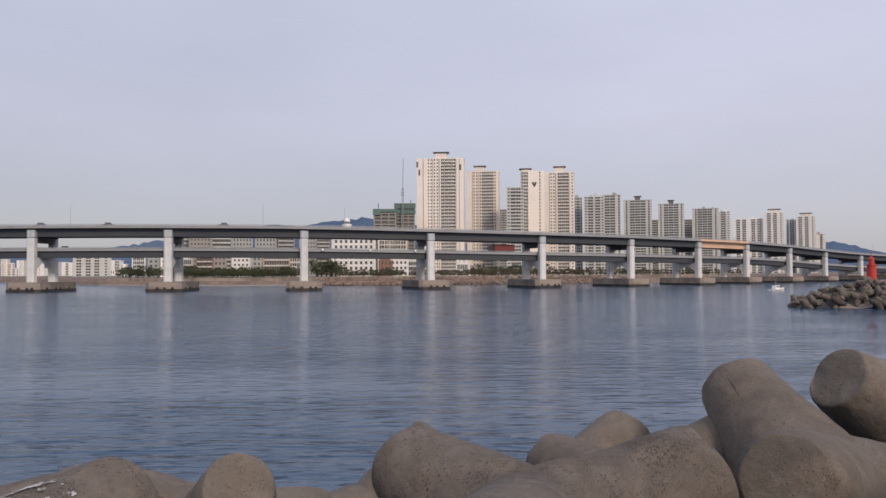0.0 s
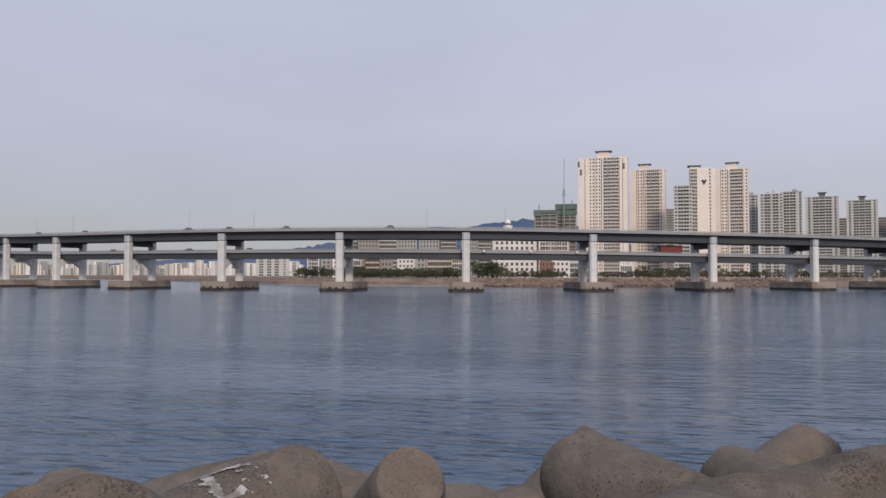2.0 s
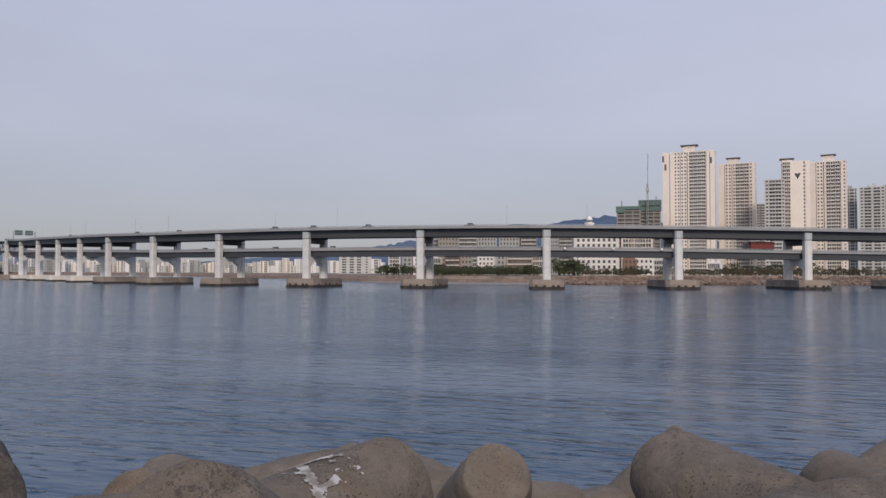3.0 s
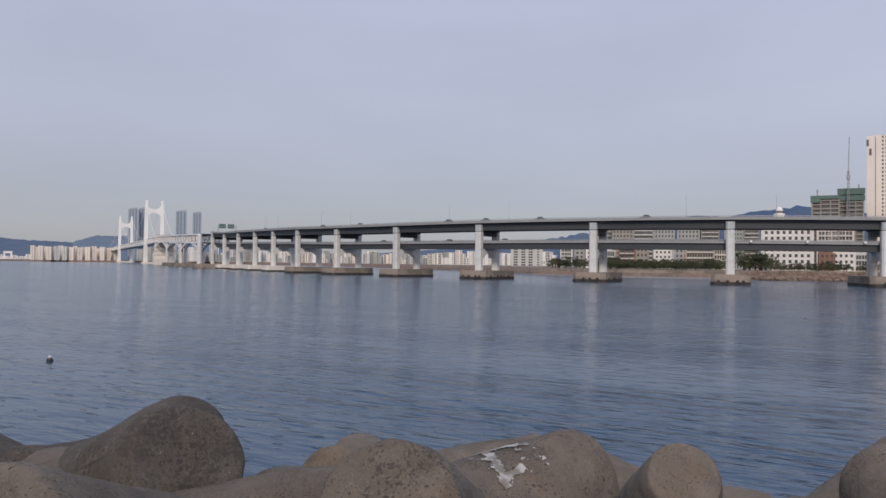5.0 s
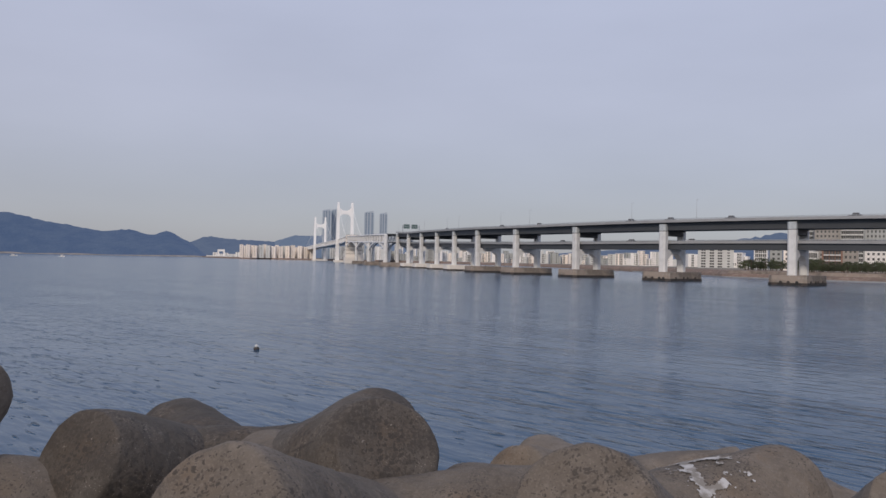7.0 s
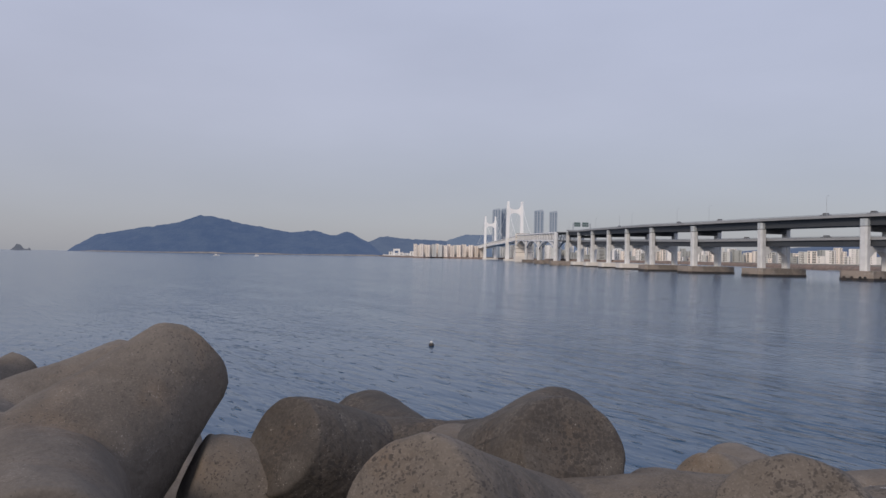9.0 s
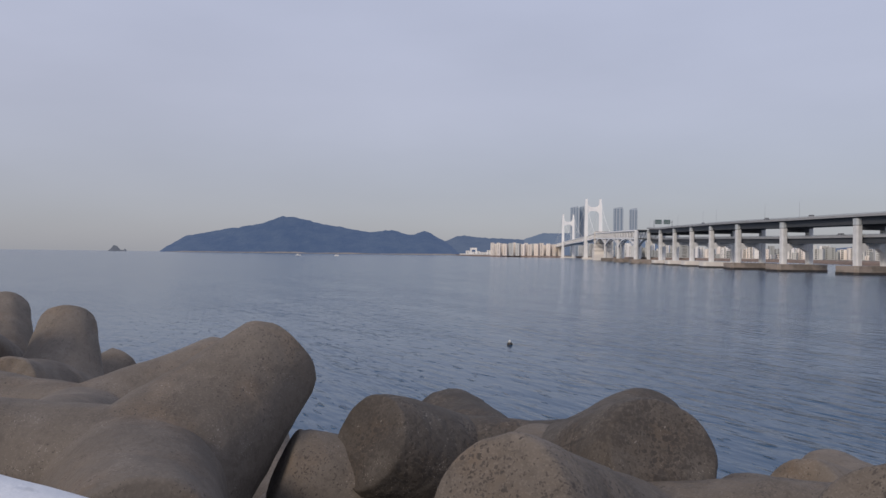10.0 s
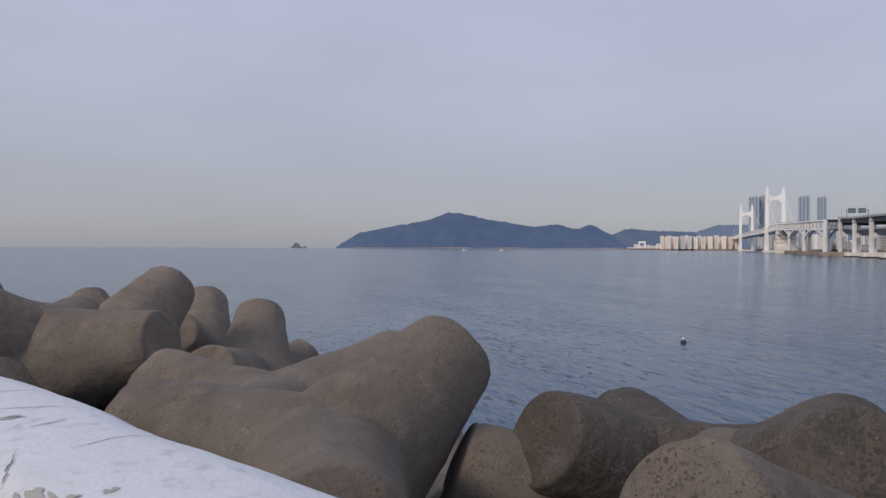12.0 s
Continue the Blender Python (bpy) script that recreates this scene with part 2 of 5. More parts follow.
def water_material():
    m = bpy.data.materials.new("rippled sea water")
    m.use_nodes = True
    nt = m.node_tree
    p = nt.nodes["Principled BSDF"]
    p.inputs["Base Color"].default_value = (0.010, 0.051, 0.106, 1)
    p.inputs["Roughness"].default_value = 0.15
    p.inputs["IOR"].default_value = 1.33
    tc_ = nt.nodes.new("ShaderNodeTexCoord")
    mp = nt.nodes.new("ShaderNodeMapping")
    mp.inputs["Rotation"].default_value = (0, 0, radians(-40))
    mp.inputs["Scale"].default_value = (0.8, 3.0, 1.0)
    nt.links.new(tc_.outputs["Object"], mp.inputs[0])
    calm = nt.nodes.new("ShaderNodeTexNoise")
    calm.inputs["Scale"].default_value, calm.inputs["Detail"].default_value = 0.03, 4
    nt.links.new(mp.outputs[0], calm.inputs["Vector"])
    rough = nt.nodes.new("ShaderNodeMapRange")
    rough.inputs["From Min"].default_value, rough.inputs["From Max"].default_value = 0.35, 0.65
    rough.inputs["To Min"].default_value, rough.inputs["To Max"].default_value = 0.2, 1.0
    nt.links.new(calm.outputs[0], rough.inputs[0])
    normal = None
    for scale, height, detail in ((0.05, 0.35, 2), (0.3, 0.36, 2), (0.75, 0.065, 3), (2.2, 0.022, 3)):
        n = nt.nodes.new("ShaderNodeTexNoise")
        n.inputs["Scale"].default_value, n.inputs["Detail"].default_value = scale, detail
        nt.links.new(mp.outputs[0], n.inputs["Vector"])
        bp = nt.nodes.new("ShaderNodeBump")
        bp.inputs["Distance"].default_value = height
        nt.links.new(rough.outputs[0], bp.inputs["Strength"])
        nt.links.new(n.outputs[0], bp.inputs["Height"])
        if normal:
            nt.links.new(normal, bp.inputs["Normal"])
        normal = bp.outputs[0]
    # scattered steeper wavelets between the calm stretches
    crest = nt.nodes.new("ShaderNodeTexNoise")
    crest.inputs["Scale"].default_value, crest.inputs["Detail"].default_value = 0.8, 2
    nt.links.new(mp.outputs[0], crest.inputs["Vector"])
    top = nt.nodes.new("ShaderNodeMapRange")
    top.inputs["From Min"].default_value, top.inputs["From Max"].default_value = 0.63, 0.8
    nt.links.new(crest.outputs[0], top.inputs[0])
    bp = nt.nodes.new("ShaderNodeBump")
    bp.inputs["Distance"].default_value = 0.15
    nt.links.new(top.outputs[0], bp.inputs["Height"])
    nt.links.new(normal, bp.inputs["Normal"])
    nt.links.new(bp.outputs[0], p.inputs["Normal"])
    return m


M_WATER = water_material()


def wall_paint(name, base, stain):
    return material(name, base, 0.85, 0, ((0.05, 0.42, 0.65, stain, 0.6, 5), (0.4, 0.5, 0.72, stain, 0.35, 4)), (), 0.07)


M_APT_CREAM = wall_paint("cream rendered wall", (0.84, 0.77, 0.70), (0.76, 0.68, 0.61))
M_APT_WARM = wall_paint("warm beige rendered wall", (0.80, 0.72, 0.64), (0.70, 0.61, 0.53))
M_APT_WHITE = wall_paint("white rendered wall", (0.82, 0.80, 0.77), (0.66, 0.63, 0.60))
M_APT_GREY = wall_paint("grey-green rendered wall", (0.38, 0.39, 0.375), (0.29, 0.30, 0.29))
M_APT_PALE = wall_paint("pale grey rendered wall", (0.60, 0.60, 0.575), (0.48, 0.48, 0.46))
M_BRICK = wall_paint("red-brown brick wall", (0.27, 0.16, 0.12), (0.20, 0.12, 0.09))
M_TAN = wall_paint("tan tiled wall", (0.47, 0.38, 0.29), (0.38, 0.30, 0.23))
M_SLAB = wall_paint("bare concrete floor slabs", (0.33, 0.31, 0.28), (0.24, 0.22, 0.20))
M_NET = wall_paint("green scaffold netting", (0.12, 0.18, 0.16), (0.09, 0.13, 0.12))
M_GLAZE = material("dull window glazing", (0.085, 0.088, 0.09), 0.2, 0, ((0.3, 0.4, 0.7, (0.21, 0.20, 0.19), 0.6, 3),))
M_DARKROOF = material("dark roof plant", (0.14, 0.14, 0.14), 0.8, 0, ((0.2, 0.4, 0.7, (0.2, 0.19, 0.18), 0.5, 3),))
M_TOWERGLASS = material("dark blue tower glazing", (0.13, 0.19, 0.27), 0.2, 0, ((0.05, 0.4, 0.7, (0.2, 0.27, 0.35), 0.6, 3),))
M_GLASSTOWER = material("blue-grey curtain wall", (0.34, 0.39, 0.45), 0.3, 0, ((0.02, 0.4, 0.7, (0.33, 0.38, 0.44), 0.6, 3),))
M_RED = material("red paint", (0.50, 0.035, 0.025), 0.5, 0, ((1.0, 0.45, 0.7, (0.42, 0.04, 0.03), 0.5, 4),))
M_CARS = [material("car paint", c, 0.3) for c in ((0.03, 0.03, 0.035), (0.6, 0.6, 0.6), (0.2, 0.21, 0.23))]
M_TYRE = material("tyre rubber", (0.02, 0.02, 0.02), 0.9)
M_SIGN = material("green sign face", (0.10, 0.15, 0.145), 0.5)
M_GALV = material("galvanised steel", (0.40, 0.42, 0.43), 0.45, 0.6)
M_BARK = material("bark", (0.10, 0.075, 0.055), 0.95, 0, ((2.0, 0.4, 0.7, (0.06, 0.045, 0.035), 0.6, 4),))
M_LEAF = material("dark green leaves", (0.055, 0.072, 0.034), 0.8, 0, ((0.5, 0.4, 0.7, (0.08, 0.085, 0.04), 0.7, 3),), (), 0.3)
M_SCRUB = material("brown dry scrub", (0.10, 0.08, 0.05), 0.9, 0, ((0.5, 0.4, 0.7, (0.06, 0.07, 0.035), 0.7, 3),), (), 0.3)
M_CRACK = material("dark crack in paint", (0.10, 0.10, 0.10), 0.95)
M_BARE = material("bare grey concrete under the paint", (0.36, 0.35, 0.32), 0.9, 0, ((6.0, 0.45, 0.7, (0.25, 0.24, 0.22), 0.6, 4),))
M_BUOY = material("weathered float plastic", (0.55, 0.55, 0.53), 0.6)
M_DULLRED = material("dull red container paint", (0.20, 0.035, 0.03), 0.6, 0, ((1.0, 0.45, 0.7, (0.13, 0.025, 0.02), 0.5, 4),))
M_OLDPAINT = material("worn white paint mark", (0.44, 0.43, 0.42), 0.85, 0, ((9.0, 0.42, 0.58, (0.17, 0.15, 0.125), 0.85, 5),))


# ---- mesh helpers ----
def mesh_of(name, bm, mat, smooth=False):
    bmesh.ops.recalc_face_normals(bm, faces=bm.faces)
    me = bpy.data.meshes.new(name)
    bm.to_mesh(me)
    bm.free()
    for mt in (mat if isinstance(mat, (list, tuple)) else [mat]):
        me.materials.append(mt)
    if smooth:
        me.shade_smooth()
    return me


def part(name, bm, mat, parent=None, label="", smooth=False):
    """Links a bmesh (or a ready mesh) as one mesh object, under parent where there is one."""
    ob = new(name, bm if isinstance(bm, bpy.types.Mesh) else mesh_of(name, bm, mat, smooth))
    if parent:
        ob.parent = parent
    if label:
        tagged(ob, label)
    return ob


def box(bm, x0, x1, y0, y1, z0, z1, m=None, mi=0):
    vs = [bm.verts.new(Vector(c) if m is None else m @ Vector(c)) for c in
          ((x0, y0, z0), (x1, y0, z0), (x1, y1, z0), (x0, y1, z0), (x0, y0, z1), (x1, y0, z1), (x1, y1, z1), (x0, y1, z1))]
    for f in ((0, 3, 2, 1), (4, 5, 6, 7), (0, 1, 5, 4), (1, 2, 6, 5), (2, 3, 7, 6), (3, 0, 4, 7)):
        bm.faces.new([vs[i] for i in f]).material_index = mi
    return vs


def prism(bm, outline, z0, z1, m=None):
    """An upright block over a plan outline."""
    lo = [bm.verts.new((m or Matrix()) @ Vector((x, y, z0))) for x, y in outline]
    hi = [bm.verts.new((m or Matrix()) @ Vector((x, y, z1))) for x, y in outline]
    n = len(outline)
    bm.faces.new(lo[::-1])
    bm.faces.new(hi)
    for i in range(n):
        bm.faces.new((lo[i], lo[(i + 1) % n], hi[(i + 1) % n], hi[i]))


def turned(bm, rings, segs, m=None, wobble=None):
    """A body of revolution about z from (radius, height) rings, closed at both ends."""
    loops = []
    for r, z in rings:
        loops.append([bm.verts.new((m or Matrix()) @ Vector((r * math.cos(6.28319 * i / segs), r * math.sin(6.28319 * i / segs), z))) for i in range(segs)])
    for a, b in zip(loops, loops[1:]):
        for i in range(segs):
            bm.faces.new((a[i], a[(i + 1) % segs], b[(i + 1) % segs], b[i]))
    bm.faces.new(loops[0][::-1])
    bm.faces.new(loops[-1])


def strut(bm, a, b, r, segs=6):
    a, b = Vector(a), Vector(b)
    turned(bm, ((r, 0), (r, (b - a).length)), segs, Matrix.Translation(a) @ (b - a).to_track_quat("Z", "Y").to_matrix().to_4x4())


def tube(bm, points, r, segs):
    """One bent round bar through the points."""
    loops = []
    for i, p in enumerate(points):
        t = (points[min(i + 1, len(points) - 1)] - points[max(i - 1, 0)]).normalized()
        u = t.cross(Vector((0, 0, 1))).normalized()
        v = u.cross(t)
        loops.append([bm.verts.new(p + (u * math.cos(6.28319 * k / segs) + v * math.sin(6.28319 * k / segs)) * r) for k in range(segs)])
    for a, b in zip(loops, loops[1:]):
        for k in range(segs):
            bm.faces.new((a[k], a[(k + 1) % segs], b[(k + 1) % segs], b[k]))
    bm.faces.new(loops[0][::-1])
    bm.faces.new(loops[-1])


def sweep(bm, stations, profile, mi=None):
    """Joins a closed profile of (across, up) from station to station; a station is (place, side vector)."""
    loops = [[bm.verts.new(p + s * u + Vector((0, 0, w))) for u, w in profile] for p, s in stations]
    n = len(profile)
    for a, b in zip(loops, loops[1:]):
        for i in range(n):
            f = bm.faces.new((a[i], a[(i + 1) % n], b[(i + 1) % n], b[i]))
            if mi:
                f.material_index = mi[i]
    bm.faces.new(loops[0][::-1])
    bm.faces.new(loops[-1])


def polar(az, d, z=0.0):
    """A place at d metres, az degrees to the left of the y axis."""
    return Vector((-math.sin(radians(az)) * d, math.cos(radians(az)) * d, z))


def empty(name, place, turn=0.0):
    ob = new(name)
    ob.matrix_world = pose(*place, 0, 0, turn)
    return ob


# ---- water and land ----
bm = bmesh.new()
bm.faces.new([bm.verts.new((6500 * math.cos(i * math.pi / 32), 6500 * math.sin(i * math.pi / 32), 0)) for i in range(64)])
tagged(part("water", bm, M_WATER), "grey-blue sea with small ripples out to the horizon", "sea", kind="structure")

COAST = [(-48, 1700), (-36, 1000), (-29, 760), (-22, 600), (-12, 480), (-4, 440), (8, 419), (18, 440), (25, 490), (29, 640),
         (33, 820), (38, 1150), (45, 1600), (52, 2020), (58, 2150), (62, 2300), (63.5, 3300), (64, 4700)]
bm = bmesh.new()
near = [polar(a, d) for a, d in COAST]
rim = [[bm.verts.new(p + p.normalized() * off + Vector((0, 0, z))) for p in near] for off, z in ((-3, -2.0), (6, 2.2), (20, 4.6))]
rim.append([bm.verts.new(polar(a, 4900, 6)) for a, d in COAST])
for k, (lo, hi) in enumerate(zip(rim, rim[1:])):
    for i in range(len(lo) - 1):
        bm.faces.new((lo[i], hi[i], hi[i + 1], lo[i + 1])).material_index = 0 if k < 2 else 1
tagged(part("ground", bm, (M_SAND, M_LAND)), "brown shingle shore and built-up land behind it", "shore", kind="structure")


# ---- the double-deck bridge ----
# near columns: degrees to the left, metres off, height of the column's head
PIERS_RIGHT = [(-34.6, 760, 15.5), (-33.1, 711, 16.4), (-31.4, 662, 17.2), (-29.46, 613, 18.1), (-27.33, 564, 19.8), (-25.11, 514, 21.5), (-22.32, 465, 22.6), (-19.06, 418, 22.7),
               (-14.26, 375, 23.0), (-7.62, 340, 23.3), (0.97, 318, 23.9)]
PIERS_LEFT = [(10.65, 306, 24.3), (20.4, 317, 24.7), (29.1, 338, 24.7), (35.5, 375, 24.9), (40.05, 419, 25.3), (43.0, 467, 26.3), (44.8, 519, 27.4),
              (46.15, 572, 28.5), (47.35, 624, 29.5), (48.35, 677, 30.3), (49.2, 728, 32.2)]
PIERS = [polar(*v) for v in PIERS_RIGHT + PIERS_LEFT]
OFF = 7.0  # from the near columns to the middle of the deck


def along(points, i, f):
    p = [points[max(0, min(len(points) - 1, i + k))] for k in (-1, 0, 1, 2)]
    return 0.5 * (2 * p[1] + (p[2] - p[0]) * f + (2 * p[0] - 5 * p[1] + 4 * p[2] - p[3]) * f * f + (3 * p[1] - p[0] - 3 * p[2] + p[3]) * f ** 3)


def station(i, f):
    """The middle of the bridge between pier i and the next, and the side vector away from the sea front."""
    e = 0.02
    a, b = along(PIERS, i, max(0, f - e)), along(PIERS, i, min(1, f + e))
    t = (b - a).normalized()
    side = Vector((t.y, -t.x, 0)).normalized()
    if side.dot(along(PIERS, i, f)) < 0:
        side = -side
    return along(PIERS, i, f) + side * OFF, side


bridge = tagged(empty("road_bridge", (0, 0, 0)), "long double-deck road bridge with grey girders on pale concrete piers", "bridge")
UPPER = [(-8.6, 1.15), (8.6, 1.15), (8.6, 0.75), (6.6, 0.55), (6.45, -2.3), (6.75, -2.32), (6.75, -2.6), (-6.75, -2.6), (-6.75, -2.32), (-6.45, -2.3), (-6.6, 0.55), (-8.6, 0.75)]
LOWER = [(-5.25, -7.8), (5.25, -7.8), (5.25, -8.3), (4.6, -8.5), (4.45, -10.6), (4.75, -10.62), (4.75, -10.9), (-4.75, -10.9), (-4.75, -10.62), (-4.45, -10.6), (-4.6, -8.5), (-5.25, -8.3)]
SPANS = len(PIERS) - 1
for i in range(SPANS):
    st = [station(i, f / 6) for f in range(7)]
    peach = i == 6
    bm = bmesh.new()
    sweep(bm, st, UPPER)
    up = part("upper_girder", bm, M_PEACH if peach else M_GIRDER, bridge, "girder wrapped in peach-coloured cladding" if peach else "")
    bm = bmesh.new()
    sweep(bm, st, LOWER)
    lo = part("lower_girder", bm, M_GIRDER, bridge)
    for u0, u1, z0, z1, owner in ((-8.75, -8.4, 0.7, 1.85, up), (8.4, 8.75, 0.7, 1.85, up), (-5.4, -5.1, -8.35, -7.25, lo), (5.1, 5.4, -8.35, -7.25, lo)):
        bm = bmesh.new()
        sweep(bm, st, [(u0, z1), (u1, z1), (u1, z0), (u0, z0)])
        part("parapet", bm, M_PEACH if peach and owner == up else M_PARAPET, owner, "pale concrete edge parapet")
        bm = bmesh.new()
        um = (u0 + u1) / 2
        for zr in (z1 + 0.22, z1 + 0.45):
            sweep(bm, st, [(um - 0.05, zr + 0.05), (um + 0.05, zr + 0.05), (um + 0.05, zr - 0.05), (um - 0.05, zr - 0.05)])
        for k in range(25):
            q, sd = station(i, k / 24)
            q = q + sd * um
            box(bm, q.x - 0.06, q.x + 0.06, q.y - 0.06, q.y + 0.06, q.z + z1, q.z + z1 + 0.45)
        part("handrail", bm, M_GALV, owner, "thin steel handrail")
for i, p in enumerate(PIERS):
    mid, side = station(i, 0) if i < SPANS else station(i - 1, 1)
    t = math.degrees(math.atan2(side.y, side.x))  # local x points across, away from the sea front
    pier = new("pier")
    pier.parent = bridge
    pier.matrix_local = pose(p.x, p.y, 0, 0, 0, t)
    top = p.z
    for k, x in enumerate((0, 2 * OFF)):
        plan = [(-1.6, -0.95), (-0.95, -1.6), (0.95, -1.6), (1.6, -0.95), (1.6, 0.95), (0.95, 1.6), (-0.95, 1.6), (-1.6, 0.95)]
        bm = bmesh.new()
        prism(bm, [(x + px, py) for px, py in plan], 3.5, top - 3.1)
        part("column", bm, M_PIER, pier)
        bm = bmesh.new()
        prism(bm, [(x + px * 1.04, py * 1.04) for px, py in plan], top - 2.85, top + (0 if k == 0 else -0.1))
        part("column_head", bm, M_CAPBAND if k == 0 else M_GIRDER, pier, "grey painted column head")
        bm = bmesh.new()
        prism(bm, [(x + px * 0.95, py * 0.95) for px, py in plan], top - 3.1, top - 2.85)
        part("bearing_joint", bm, M_RUBBER, pier, "dark recessed joint under the head")
    bm = bmesh.new()
    box(bm, 1.2, 2 * OFF - 1.2, -1.5, 1.5, top - 5.0, top - 2.75)
    part("upper_crossbeam", bm, M_GIRDER, pier)
    bm = bmesh.new()
    for (x0, z0), (x1, z1) in (((1.2, top - 15.5), (4.5, top - 13.2)), ((4.5, top - 13.2), (9.5, top - 13.2)), ((9.5, top - 13.2), (12.8, top - 15.5))):
        vs = [bm.verts.new((x, y, z)) for y in (-1.4, 1.4) for x, z in ((x0, z0), (x1, z1), (x1, top - 10.95), (x0, top - 10.95))]
        for f in ((0, 1, 2, 3), (7, 6, 5, 4), (0, 4, 5, 1), (1, 5, 6, 2), (2, 6, 7, 3), (3, 7, 4, 0)):
            bm.faces.new([vs[j] for j in f])
    part("lower_crossbeam", bm, M_PIER, pier)
    bm = bmesh.new()
    prism(bm, [(-6.5, -5.5), (-5.2, -7), (19.2, -7), (20.5, -5.5), (20.5, 5.5), (19.2, 7), (-5.2, 7), (-6.5, 5.5)], 1.05, 3.9)
    part("pile_cap", bm, M_PILECAP if i < 17 else M_CREAM, pier)
    bm = bmesh.new()
    prism(bm, [(-6.7, -5.6), (-5.3, -7.2), (19.3, -7.2), (20.7, -5.6), (20.7, 5.6), (19.3, 7.2), (-5.3, 7.2), (-6.7, 5.6)], -1.0, 1.1)
    part("fender", bm, M_RUBBER, pier, "black weed-grown band at the waterline")
    if 9 <= i <= 13:
        for y in ((-4.6, -2.6, 0.9, 4.2) if i % 2 else (-3.8, -0.7, 2.1)):
            bm = bmesh.new()
            turned(bm, ((0.4, -0.2), (0.62, -0.1), (0.62, 0.1), (0.4, 0.2)), 10, Matrix.Translation((-6.75 + (0.5 if abs(y) > 5 else 0), y, 1.25)) @ pose(0, 0, 0, 0, 90, 0))
            part("tyre_fender", bm, M_RUBBER, pier, "old tyre hung as a fender")
        for x in (-1, 5, 8, 14):
            bm = bmesh.new()
            turned(bm, ((0.4, -0.2), (0.62, -0.1), (0.62, 0.1), (0.4, 0.2)), 10, Matrix.Translation((x, -7.15, 1.25)) @ pose(0, 0, 0, 90, 0, 0))
            part("tyre_fender", bm, M_RUBBER, pier, "old tyre hung as a fender")

# ---- breakwater under the camera ----
bm = bmesh.new()
ax, ay = 0.826, 0.563  # the breakwater's direction
wall_m = Matrix(((ax, -ay, 0, -2.99), (ay, ax, 0, 0.21), (0, 0, 1, 0), (0, 0, 0, 1)))
WALL_EDGE = [(-0.95, 5.93), (-0.8, 5.97), (-0.55, 6.0), (-0.3, 6.0), (-0.16, 5.985), (-0.06, 5.93), (0.0, 5.82), (0.03, 5.6), (0.06, 5.0), (0.3, -2), (-5.2, -2), (-5.2, 5.2), (-1.0, 5.2)]
loops = []
for k in range(-60, 161):
    x = k * 0.2
    wob = -0.2 * min(1.0, max(0.0, (x - 2.2) / 1.5)) + 0.09 * noise.noise(Vector((x * 0.55, 1.7, 0))) + 0.035 * noise.noise(Vector((x * 2.3, 4.0, 0)))
    loops.append([bm.verts.new(wall_m @ Vector((x, u - 0.02 + (wob if 3 <= j <= 8 else 0), z + 0.05 + (0.02 * noise.noise(Vector((x * 1.3, u * 3, 0))) if z > 5.5 else 0)))) for j, (u, z) in enumerate(WALL_EDGE)])
for p0, p1 in zip(loops, loops[1:]):
    for j in range(len(WALL_EDGE)):
        q = (j + 1) % len(WALL_EDGE)
        bm.faces.new((p0[j], p0[q], p1[q], p1[j])).material_index = 1 if j in (10, 11) else 0
bm.faces.new(loops[0])
bm.faces.new(loops[-1])
tagged(part("parapet_wall", bm, (M_WHITEPAINT, M_WALK), smooth=True), "white painted concrete parapet wall with hairline cracks", "wall", kind="structure")


def leg_frame(axis, hint):
    """Four leg directions, the first along axis, the second as near to hint as can be."""
    a = Vector(axis).normalized()
    h = Vector(hint)
    h = (h - a * h.dot(a)).normalized()
    s = a.cross(h)
    return Matrix((h, s, a)).transposed()


LEG, TIP_R, ROOT_R = 2.1, 0.50, 0.88


def chip(co, off):
    """Depth of the spalls along the worn rim of a leg's end."""
    near = max(0.0, 1.0 - abs(co.length - math.hypot(TIP_R, LEG)) / 0.1)
    return near * max(0.0, 0.12 * noise.noise(co * 3.1 + off * 2.0) - 0.015)


